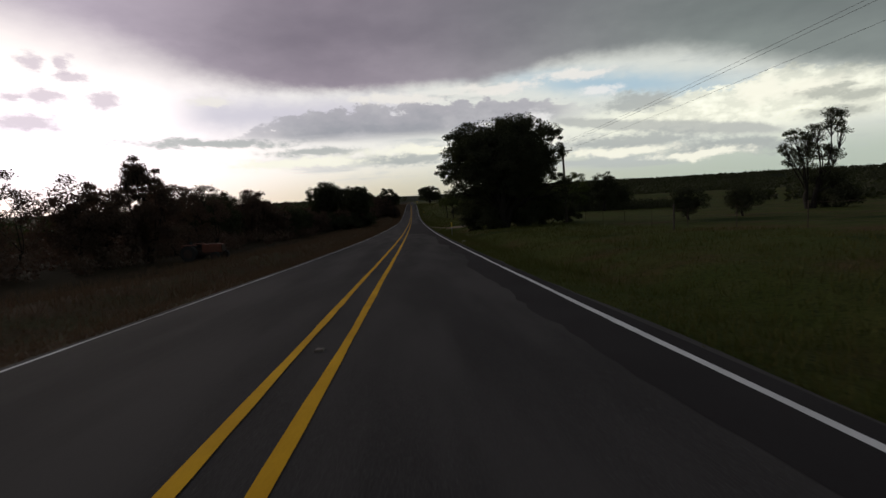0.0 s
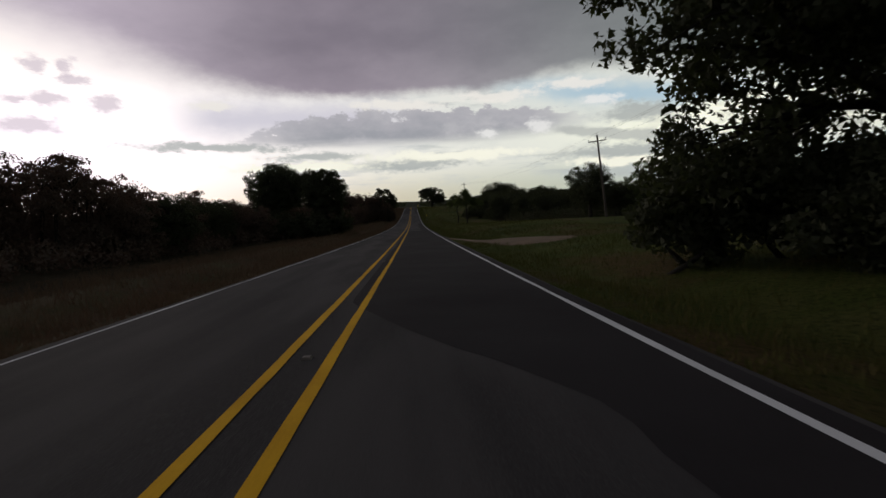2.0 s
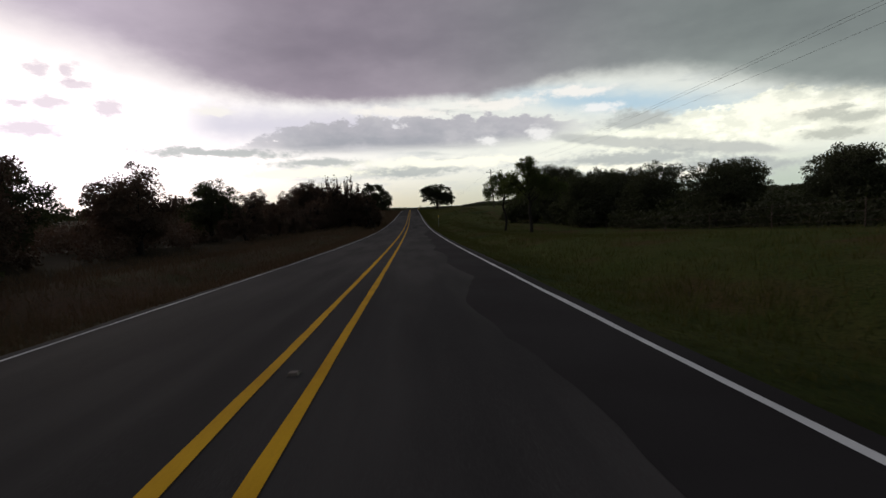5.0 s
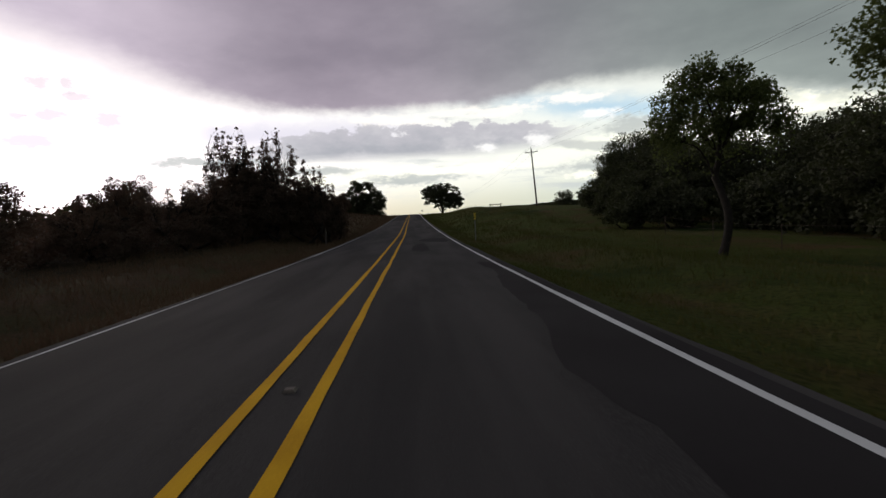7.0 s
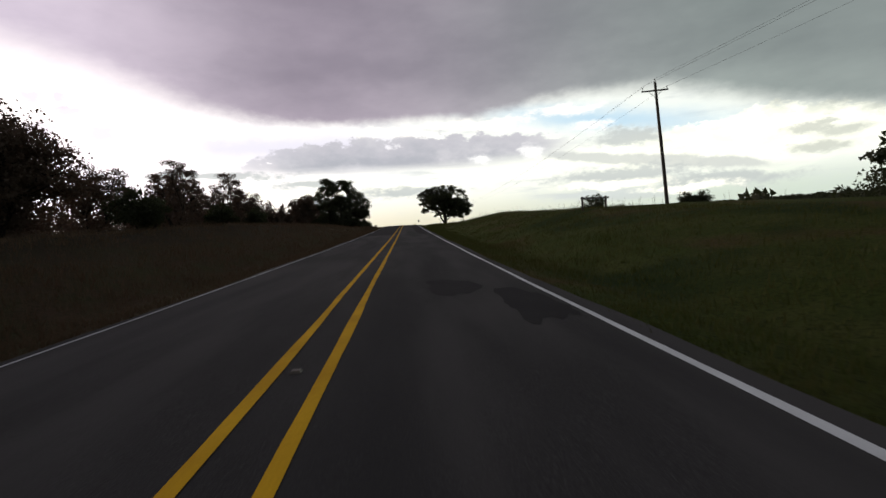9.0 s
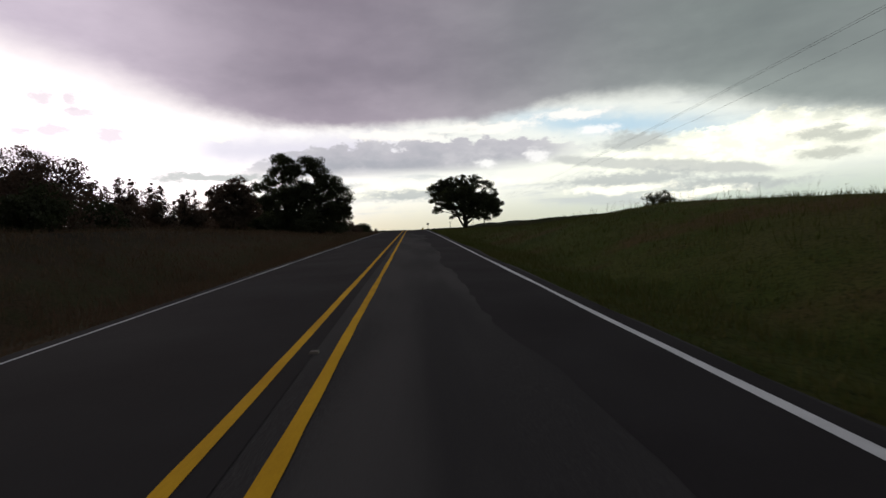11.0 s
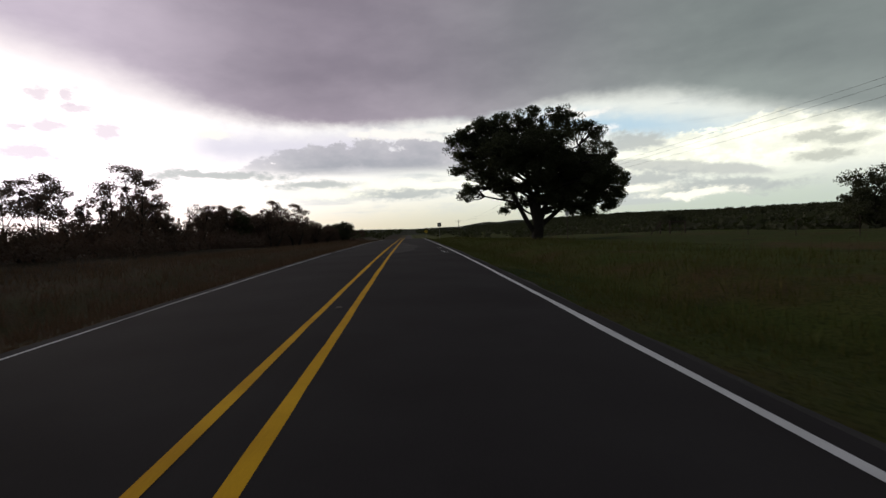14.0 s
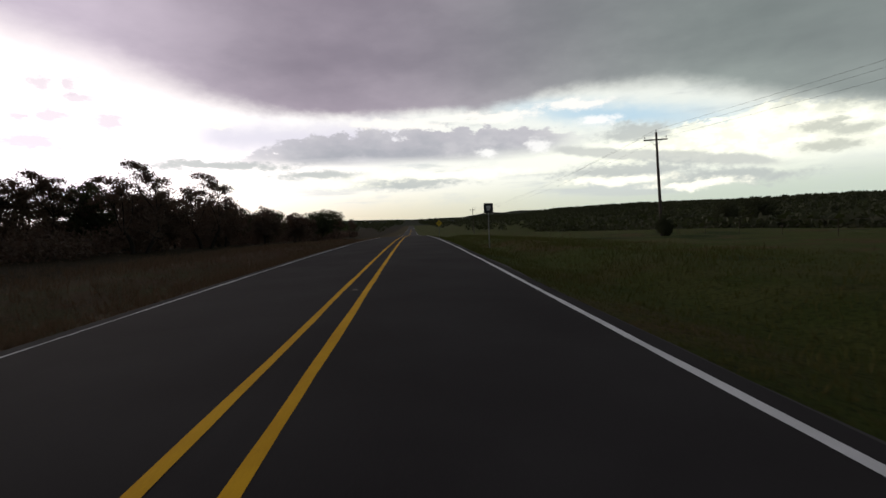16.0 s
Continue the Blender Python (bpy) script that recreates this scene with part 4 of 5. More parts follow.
make_tree("mesquite_tree", stand(55, 62.7), [(3.0, 0, 12.2, 1.6, 1.2), (4.3, 0.2, 10.6, 1.0, 0.9), (1.2, 0, 11.2, 1.3, 1.0), (0, 0.6, 9.2, 1.6, 1.1), (-2.6, 0, 9.8, 1.2, 0.8), (-3.8, 0, 8.2, 1.0, 0.8), (-1.4, 0, 7.4, 1.5, 1.0), (1.4, 0.6, 7.8, 1.7, 1.4), (3.0, 0, 7.2, 0.9, 1.2), (-3.0, -0.3, 6.2, 1.3, 0.5), (1.0, 0, 4.2, 2.4, 2.2), (3.2, 0, 3.2, 2.2, 2.0)],
          20000, 0.17, LEAF, "sparse many-stemmed tree with bare lower limbs", trunk=0.34, fork=2.6, stems=2, seed=34, tight=0.68)
# ragged roadside thicket across the road
for _i, (_x, _y, _h, _w, _n, _c) in enumerate([(-13.6, 211.6, 10.2, 5.2, 18, 17000), (-15.8, 208.0, 5.4, 5.4, 12, 9000), (-10.4, 212.4, 10.4, 4.4, 16, 14000), (-7.6, 213.2, 7.8, 3.2, 12, 9000), (-6.0, 213.8, 5.4, 2.4, 9, 5000), (-11.6, 217.4, 5.6, 4.4, 12, 9000), (-7.4, 218.4, 3.2, 3.4, 9, 6000), (-9.2, 222.4, 3.7, 4.4, 10, 7000), (-13.0, 226.0, 4.1, 5.0, 10, 7000), (-9.6, 228.5, 3.2, 4.0, 9, 6000), (-16.0, 219.0, 5.4, 6.0, 12, 9000), (-19.5, 203.5, 3.8, 6.0, 12, 8000)]):
    make_tree("roadside_thicket", stand(_x, _y), spires(_h * 1.08, _w, _n + 4, 40 + _i), int(_c * 2.4), 0.125, LEAF_GLARE, "ragged upright thicket with glare-tinted russet leaves beside the verge", "thicket", trunk=0.10, fork=1.0, stems=4, seed=50 + _i, tight=0.68, group="roadside thicket", hollow=0.1)
make_tree("oak_tree", stand(-26.5, 254), dome(8.8, 11.5, 0.3, 16, 12), 28000, 0.24, LEAF_GLARE, "broad oak with glare-tinted russet foliage to the ground", trunk=0.36, fork=1.8, stems=2, seed=60)

make_tree("elm_tree", stand(-24.9, 48.3), [(0, 0, 9.5, 0.9, 0.8), (-0.9, 0, 8.5, 1.1, 0.9), (0.9, 0.2, 8.3, 1.1, 0.9), (0, 0.5, 7.2, 1.7, 1.1), (2.1, 0, 6.8, 1.0, 0.8), (-1.7, 0, 6.2, 1.5, 1.1), (1.6, 0, 5.2, 1.9, 1.4), (-0.8, 0, 4.2, 2.2, 1.6), (0.6, 0, 2.4, 2.6, 1.8)],
          30000, 0.165, LEAF_GLARE, "upright tree with glare-tinted russet leaves rising above dark brush", trunk=0.2, fork=1.6, stems=2, seed=61, tight=0.66)

# background kinds, built once and then copied
KINDS = {
    "oak": lambda n, m, s: make_tree(n, m, dome(8.0, 8.0, 0.8, 11, s), 15000, 0.20, LEAF, "dark oak in the distant tree line", trunk=0.28, fork=1.8, seed=s, tight=0.68, group="tree line"),
    "rust": lambda n, m, s: make_tree(n, m, dome(7.0, 7.0, 0.2, 10, s), 14000, 0.18, LEAF_GLARE, "glare-tinted russet scrub oak in the tree line", trunk=0.2, fork=1.2, stems=2, seed=s, tight=0.68, group="tree line"),
    "ragged": lambda n, m, s: make_tree(n, m, spires(7.5, 5.5, 11, s), 12000, 0.16, LEAF_GLARE, "ragged many-stemmed tree in the tree line", trunk=0.11, fork=1.2, stems=4, seed=s, tight=0.68, group="tree line", hollow=0.1),
    "airy": lambda n, m, s: make_tree(n, m, [(0, 0, 7.4, 1.3, 0.9), (-1.6, 0, 6.2, 1.1, 0.8), (1.6, 0, 6.5, 1.2, 0.8), (-2.4, 0.5, 4.8, 1.0, 0.8), (2.3, 0.4, 4.6, 1.1, 0.8), (0, 1, 5.2, 1.3, 0.9), (0, 0, 2.2, 2.2, 1.6)], 7000, 0.17, LEAF_GLARE, "thin sparse tree showing sky between its branches", trunk=0.16, fork=2.2, stems=2, seed=s, tight=0.68, group="tree line"),
    "shrub": lambda n, m, s: make_tree(n, m, dome(3.0, 4.4, 0.0, 8, s), 7000, 0.18, LEAF, "low dark brush with dense leaves", "shrub", trunk=0.07, fork=0.5, stems=4, seed=s, tight=0.68, group="brush"),
}
NAMES = {"oak": "oak_tree", "rust": "scrub_oak", "ragged": "ragged_tree", "airy": "sparse_tree", "shrub": "shrub"}
FULL = {"oak": 8.2, "rust": 7.2, "ragged": 7.8, "airy": 8.2, "shrub": 3.2}
FIRST = {}


def plant(kind, x, y, h, widen=1.0, turn=None):
    s = h / FULL[kind]
    turn = (x * 37 + y * 53) % 360 if turn is None else turn
    sl = s * widen
    m = pose(x, y, float(ground_z(x, y)) - 0.1, 0, 0, turn) @ Matrix.Diagonal((sl, sl, s, 1))
    if kind in FIRST:
        o = copy_thing(FIRST[kind], pose(0, 0, 0))
        o.matrix_basis = m
    else:
        FIRST[kind] = KINDS[kind](NAMES[kind], m, 70 + len(FIRST))


PLANTS = [
    # brush under and round the great oak
    ("shrub", 9.0, 61.5, 3.4), ("shrub", 11.6, 61, 4.0), ("shrub", 14.4, 60, 4.0), ("shrub", 17.4, 60, 3.8), ("shrub", 20.6, 60.5, 2.6), ("shrub", 14.5, 57, 3.0), ("shrub", 10.4, 57.5, 2.8),
    ("oak", -27.5, 113, 4.7), ("airy", -27.5, 119, 5.0), ("rust", -29.5, 107, 4.6), ("rust", -25.5, 124, 4.4), ("airy", -30.5, 92, 6.0), ("rust", -28.5, 95, 4.6), ("oak", -27.0, 100.5, 4.4),
    ("oak", 28, 46, 3.6), ("oak", 35, 48, 3.6), ("shrub", 57, 60, 3.4), ("shrub", 60, 66, 3.6),
    # tree row behind the pasture on the right
    ("oak", 28, 196, 8.6), ("oak", 34, 204, 9.4), ("oak", 30, 214, 8.6), ("oak", 38, 214, 10.2), ("oak", 27.5, 224, 8.6), ("oak", 36, 226, 9.6), ("oak", 44, 204, 10.5), ("oak", 46, 220, 10.0), ("shrub", 24.5, 232, 4.2), ("shrub", 26, 206, 4.2), ("shrub", 22.5, 218, 4.2), ("oak", 24.2, 227, 6.4), ("oak", 22.0, 217, 5.4), ("shrub", 18.2, 211, 3.6), ("shrub", 21.5, 209.5, 4.2), ("oak", 25, 214, 7.2), ("shrub", 24.5, 233, 4.8), ("shrub", 30.0, 243, 5.4), ("shrub", 21.8, 222.5, 3.8), ("shrub", 25.5, 204, 4.6), ("shrub", 30, 199, 4.6), ("shrub", 27.0, 193, 4.0), ("shrub", 33, 192, 4.4),
    ("oak", 36, 176, 8.0), ("oak", 45, 151, 8.2), ("oak", 33, 186, 8.0), ("oak", 42, 182, 8.6), ("oak", 45, 168, 8.4), ("oak", 52, 176, 9.0), ("oak", 56, 158, 9.2), ("oak", 66, 150, 9.8), ("oak", 72, 166, 9.0), ("oak", 47, 157, 7.6), ("oak", 62, 186, 10), ("oak", 58, 204, 10.5), ("oak", 72, 196, 10),
    ("oak", 41, 250, 9.0), ("oak", 52, 240, 9.6),
    ("shrub", 44.3, 291, 2.5), ("shrub", 46.8, 292, 2.7), ("oak", 80.5, 419, 14.0, 0.92), ("shrub", 86, 421, 7.6), ("oak", 144, 602, 14.4),
    ("shrub", 26.9, 438.2, 2.3, 0.62), ("oak", 112, 540, 12.8),
    # tree line on the left, from the start
    ("ragged", -19.6, 183, 8.0), ("rust", -31, 45, 6.6), ("rust", -24, 52, 6.0), ("rust", -33, 38, 6.4), ("ragged", -38, 34, 7.4), ("rust", -43, 30, 7.0), ("airy", -40, 40, 7.2), ("rust", -36, 54, 6.0), ("rust", -30, 60, 5.6),
    ("rust", -36, 66, 6.0), ("rust", -40, 76, 6.2), ("oak", -34, 80, 5.8), ("rust", -38, 90, 6.4), ("airy", -33, 94, 6.4), ("rust", -41, 100, 7.0), ("rust", -34, 106, 6.0), ("oak", -39, 114, 6.6), ("rust", -33, 121, 6.4), ("ragged", -37, 128, 7.4), ("rust", -30, 138, 6.0), ("rust", -24, 141, 5.4), ("shrub", -19, 137, 3.6), ("shrub", -13, 136, 3.2), ("shrub", -26.5, 135, 5.0), ("shrub", -23.0, 133, 5.0), ("shrub", -20.2, 131.5, 4.6), ("shrub", -17.0, 130, 4.4), ("shrub", -14.2, 129, 4.2), ("shrub", -11.2, 130, 4.0), ("shrub", -24, 126, 3.0),
    ("rust", -26, 152, 6.8), ("oak", -30, 160, 7.0), ("rust", -23, 165, 6.2), ("ragged", -27, 172, 7.8), ("rust", -32, 180, 7.6), ("oak", -25, 187, 8.6), ("rust", -22, 194, 7.2), ("rust", -30, 196, 8.2), ("airy", -36, 206, 8.2), ("rust", -26, 212, 7.6), ("rust", -22, 225, 6.4), ("ragged", -34, 222, 8.4), ("rust", -38, 236, 8.6), ("rust", -32, 242, 7.6), ("shrub", -21, 262, 3.6),
    ("rust", -31, 268, 5.6), ("airy", -27, 275, 6.2), ("ragged", -30, 281, 8.2), ("rust", -33, 288, 6.4), ("airy", -29, 296, 7.0), ("rust", -36, 300, 6.8), ("shrub", -25, 290, 3.6), ("shrub", -24, 302, 3.4), ("rust", -31, 309, 6.0), ("ragged", -34, 322, 8.4), ("ragged", -29.5, 327, 7.6), ("rust", -40, 318, 7.2), ("shrub", -28, 316, 3.6), ("shrub", -20.5, 340, 3.4), ("shrub", -14.5, 342, 3.2), ("shrub", -26.5, 345, 3.8),
    # and on past the crest
    ("rust", -40, 352, 6.4), ("rust", -35, 362, 5.6), ("ragged", -41, 372, 7.0), ("rust", -38, 384, 5.8), ("shrub", -33, 376, 3.4), ("rust", -42, 396, 6.8), ("airy", -29, 403.8, 8.0), ("oak", -31, 119, 5.6), ("oak", -31, 126, 5.6), ("rust", -31, 131, 5.6), ("oak", -33, 79, 5.2), ("airy", -33, 96, 5.9), ("ragged", -38, 411, 8.6), ("rust", -33, 414, 6.2), ("rust", -37, 421, 6.6), ("ragged", -33.5, 424, 7.4), ("rust", -30, 430, 5.8), ("rust", -34, 438, 6.4), ("airy", -28.5, 440, 7.2), ("rust", -31, 447, 6.0), ("airy", -27, 452, 7.4), ("rust", -29, 460, 5.6), ("rust", -32, 470, 6.0), ("rust", -28, 478, 5.4), ("oak", -31, 490, 5.8), ("rust", -28, 502, 5.4), ("rust", -30, 514, 5.6), ("oak", -28.4, 535, 7.4), ("rust", -31, 526, 5.6), ("rust", -27, 550, 6.0), ("rust", -24, 570, 5.6),
    ("airy", -31, 383, 6.6), ("rust", -30, 388, 5.6), ("airy", -31, 393, 6.4), ("rust", -31, 378, 5.8), ("rust", -39, 441, 6.8), ("airy", -39.5, 444, 6.6), ("oak", -39, 447, 6.6), ("airy", -39, 451, 7.4), ("rust", -38.5, 456, 6.8), ("rust", -39, 461, 6.0), ("airy", -39, 465, 6.8), ("rust", -38.5, 470, 6.4), ("airy", -39, 477, 7.8), ("rust", -38.5, 484, 6.2), ("oak", -38, 494, 6.2), ("rust", -38, 507, 6.4), ("oak", -38, 518, 6.8), ("rust", -37, 535, 6.6), ("oak", -36, 556, 7.4), ("rust", -36, 575, 8.0), ("oak", -35, 595, 9.6),
]
for _k, _x, _y, _h, *_w in PLANTS:
    if _k == "rust" and int(-_x * 7 + _y * 3) % 3 == 0:
        _k = "airy"
    if _x < -20 and 347 < _y < 440:
        _x, _h = _x - 7.0, _h * 1.08
    if 17 < _x < 30 and 200 < _y < 236:
        _x += 1.4
    if _x < -20 and _k != "shrub":
        _x, _h = _x + 3.0, _h * (1.55 if 55 < _y < 110 else 1.28 if _y < 190 or _y > 335 else 1.22 if _y > 264 else 1.05)
        if 190 < _y < 262:
            _h = min(_h, 2.6 - 0.14 * _x)
        elif 150 < _y < 192:
            _x, _h = _x - 3.0, min(_h, 8.4)
    plant(_k, _x, _y, _h, *_w)


def scrub(name, x, y, r, per, leaf, mat, seed, label):
    """Unbroken low scrub as one mesh: a leafy clump at every place given."""
    rng = np.random.RandomState(seed)
    n = len(x)
    d = rng.normal(size=(n, per, 3))
    d /= np.linalg.norm(d, axis=2)[:, :, None]
    base = np.stack([x, y, ground_z(x, y) + r * 0.75], 1)
    c = base[:, None] + d * rng.uniform(0.4, 1.05, (n, per, 1)) * r[:, None, None] * np.array([1.1, 1.1, 0.95])
    v, f = leaf_mesh(c.reshape(-1, 3), leaf, rng)
    tagged(mesh_obj(name, v, f, mat), label, "scrub", kind="stuff")


def brush_belts():
    rng = np.random.RandomState(78)
    n = 2500
    x, y = -20 - 32 * rng.rand(n), rng.uniform(-45, 640, n)
    edge = -21 + 2.5 * wavy(x * 0, y, 40.0) - 2 * smooth(y, 230, 250) - 3 * smooth(y, 345, 380)
    k = (x < edge) & (np.hypot(x + 19, y - 46) > 3.4) & ~((x > -22) & (y > 20) & (y < 46))
    x, y = x[k], y[k]
    scrub("scrub_belt", x, y, rng.uniform(0.9, 1.9, len(x)) * (0.75 + 0.5 * smooth(-x, 22, 34)), 150, 0.27, LEAF_GLARE, 79, "unbroken dark scrub under the roadside tree line")
    n = 1500
    x, y = rng.uniform(22, 84, n), rng.uniform(136, 262, n)
    front = np.interp(y, [136, 150, 165, 185, 205, 230, 245, 262], [62, 36, 33, 28, 25, 27, 34, 44])
    k = x > front + 1.5 * wavy(x, y, 15.0)
    x, y = x[k], y[k]
    scrub("thicket_floor", x, y, rng.uniform(1.0, 2.2, len(x)), 120, 0.32, LEAF, 80, "dense dark undergrowth beneath the roadside oaks")


brush_belts()


def far_woods():
    """Distant woods as many small tufted crowns in one mesh."""
    rng = np.random.RandomState(77)
    pos = []

    def scatter(n, x0, x1, y0, y1, keep):
        x, y = rng.uniform(x0, x1, n), rng.uniform(y0, y1, n)
        k = keep(x, y)
        pos.append(np.stack([x[k], y[k]], 1))

    scatter(6500, 200, 760, -60, 2200, lambda x, y: (x > 260 + 60 * wavy(x, y, 300.0) - 0.02 * y))
    scatter(1500, 62, 270, 318, 760, lambda x, y: x > 66 + 6 * wavy(x, y, 60.0) + 0.03 * (y - 318))
    scatter(900, 120, 330, 560, 900, lambda x, y: wavy(x, y, 120.0) > -0.1)
    scatter(500, 95, 260, -60, 190, lambda x, y: x + 30 * wavy(x, y, 90.0) > 120)
    scatter(900, -260, -44, -40, 620, lambda x, y: x < -44)
    scatter(1500, -900, 900, 1150, 2200, lambda x, y: np.abs(x) > 20)
    scatter(420, -700, 120, 640, 1150, lambda x, y: (x < -22) | (x > 30))
    p = np.concatenate(pos)
    d = np.hypot(p[:, 0], p[:, 1] - 200)
    size = np.clip(2.6 + d / 500.0, 2.8, 4.6) * rng.uniform(0.7, 1.25, len(p))
    per = 42
    n = len(p)
    dirs = rng.normal(size=(n, per, 3))
    dirs /= np.linalg.norm(dirs, axis=2)[:, :, None]
    rad = rng.uniform(0.45, 1.0, (n, per, 1))
    base = np.stack([p[:, 0], p[:, 1], ground_z(p[:, 0], p[:, 1]) + size * 0.75], 1)
    c = base[:, None] + dirs * rad * size[:, None, None] * np.array([1.0, 1.0, 0.82])
    v, f = leaf_mesh(c.reshape(-1, 3), 1.0, rng)
    v = v.reshape(-1, 3, 3)
    mid = v.mean(1, keepdims=True)
    v = mid + (v - mid) * (np.repeat(size, per) * 0.47)[:, None, None]
    tagged(mesh_obj("far_woods", v.reshape(-1, 3), f, LEAF), "dark woods covering the distant ridge and field edges", "woods", kind="stuff")


far_woods()

# ------------------------------------------------------------ grass


def grass(name, n, side, mat, tall, label, seed):
    rng = np.random.RandomState(seed)
    y = rng.uniform(-4, 470, n)
    d = 3.86 + 0.35 * rng.rand(n) + 15.0 * rng.rand(n) ** 2.2
    x = side * d
    if side > 0:
        keep = ~((x < 12.0) & (y > np.interp(x, DRIVE_X, DRIVE_NEAR) + 0.1) & (y < np.interp(x, DRIVE_X, DRIVE_FAR) - 0.1))
        x, y, d = x[keep], y[keep], d[keep]
    n = len(x)
    clump = 0.55 + 0.75 * smooth(wavy(x * 3, y * 3, 14.0), -0.5, 0.7)
    h0 = tall * clump * (0.35 + 0.65 * smooth(d, 3.8, 6.5))
    blades = 4
    bx = np.repeat(x, blades) + rng.normal(0, 0.09, n * blades)
    by = np.repeat(y, blades) + rng.normal(0, 0.09, n * blades)
    bz = ground_z(bx, by) - 0.02
    hh = np.repeat(h0, blades) * rng.uniform(0.45, 1.2, n * blades)
    a = rng.uniform(0, 6.28, n * blades)
    w = 0.006 + 0.010 * rng.rand(n * blades)
    lean = hh * rng.uniform(0.1, 0.7, n * blades)
    la = rng.uniform(0, 6.28, n * blades)
    p0 = np.stack([bx - np.cos(a) * w, by - np.sin(a) * w, bz], 1)
    p1 = np.stack([bx + np.cos(a) * w, by + np.sin(a) * w, bz], 1)
    p2 = np.stack([bx + np.cos(la) * lean, by + np.sin(la) * lean, bz + hh], 1)
    v = np.stack([p0, p1, p2], 1).reshape(-1, 3)
    tagged(mesh_obj(name, v, np.arange(len(v)).reshape(-1, 3), mat), label, "grass", kind="stuff")


grass("verge_grass", 95000, 1, GRASS, 0.27, "green grass on the mown verge", 1)
grass("dry_grass", 75000, -1, DRY_GRASS, 0.42, "tall dry russet grass along the far verge", 2)


def weeds():
    """Tall seeded stalks along the crest of the banks and the foot of the fences."""
    rng = np.random.RandomState(9)
    n = 2600
    y = rng.uniform(60, 465, n)
    x = np.where(rng.rand(n) < 0.62, rng.normal(15.5, 2.6, n), -rng.normal(14.5, 3.0, n))
    keep = (np.abs(x) > 9) & (wavy(x * 4, y * 2, 30.0) > -0.15) & ~((x > 0) & (np.abs(y - 81) < 7))
    x, y = x[keep], y[keep]
    z = ground_z(x, y) - 0.03
    v, f = [], []
    for a, b, c in zip(x, y, z):
        h, la = rng.uniform(0.35, 0.85), rng.uniform(0, 6.28)
        lx, ly = math.cos(la) * h * 0.16, math.sin(la) * h * 0.16
        k = len(v)
        v += [(a - 0.006, b, c), (a + 0.006, b, c), (a + lx + 0.003, b + ly, c + h), (a + lx - 0.003, b + ly, c + h)]
        f.append((k, k + 1, k + 2, k + 3))
        for i in range(4):
            t = 0.62 + 0.1 * i
            ba, bl = rng.uniform(0, 6.28), h * rng.uniform(0.08, 0.2)
            px, py, pz = a + lx * t, b + ly * t, c + h * t
            k = len(v)
            v += [(px, py, pz), (px + math.cos(ba) * bl * 0.5 + 0.012, py + math.sin(ba) * bl * 0.5, pz + bl * 0.3), (px + math.cos(ba) * bl, py + math.sin(ba) * bl, pz + bl * 0.7)]
            f.append((k, k + 1, k + 2))
    tagged(mesh_obj("tall_weeds", v, f, DRY_GRASS), "tall dry weed stalks scattered along the banks", "weeds", kind="stuff")


weeds()

# ------------------------------------------------------------ utility poles and wires


def make_pole(x, y, h, lean, turn=0.0):
    ob = empty("utility_pole", stand(x, y, turn) @ pose(0, 0, 0, 0, lean, 0), "weathered wooden utility pole with a single crossarm", "utility pole", "utility poles")
    v, f = tube([(0, 0, -0.3), (0.02, 0, h * 0.35), (0.0, 0.01, h * 0.7), (0, 0, h)], [0.17, 0.155, 0.13, 0.105], 12)
    mesh_obj("pole", v, f, WOOD, ob, smooth=True)
    part("crossarm", box((2.5, 0.11, 0.13), (0, 0.15, h - 0.75), 0.012), WOOD, ob)
    for s in (-1, 1):
        a = math.atan2(0.55, 0.6)
        part("brace", box((0.82, 0.02, 0.04), (s * 0.32, 0.16, h - 1.08), 0, Matrix.Rotation(-s * a, 4, "Y")), STEEL, ob)
    for px, pz in ((-1.15, h - 0.685), (1.15, h - 0.685), (0.0, h)):
        bm = add_cyl(bmesh.new(), 0.012, 0.012, 0.16, Matrix.Translation((px, 0.15 if px else 0, pz + 0.08)), 8)
        add_cyl(bm, 0.055, 0.045, 0.07, Matrix.Translation((px, 0.15 if px else 0, pz + 0.17)), 12)
        add_cyl(bm, 0.045, 0.03, 0.06, Matrix.Translation((px, 0.15 if px else 0, pz + 0.235)), 12)
        part("insulator", bm, CERAMIC, ob)
    return ob


POLES = [(17.0, -90.0, 10.5, -1.8), (20.2, 59.6, 9.6, -1.8), (27.2, 112.8, 11.0, -6.2), (24.85, 262.2, 11.0, -4.0), (27.0, 439.1, 10.7, -2.6), (28.0, 600.0, 11.0, -1.8)]
for _x, _y, _h, _l in POLES:
    make_pole(_x, _y, _h, _l)


def make_wire(a, b, sag):
    t = np.linspace(0, 1, 33)[:, None]
    p = np.array(a) * (1 - t) + np.array(b) * t
    p[:, 2] -= sag * 4 * t[:, 0] * (1 - t[:, 0])
    v, f = tube(p, np.full(33, 0.008), 5)
    return tagged(mesh_obj("power_line", v, f, WIRE, smooth=True), "thin bare overhead wire strung between utility poles", "power line", "overhead wires")


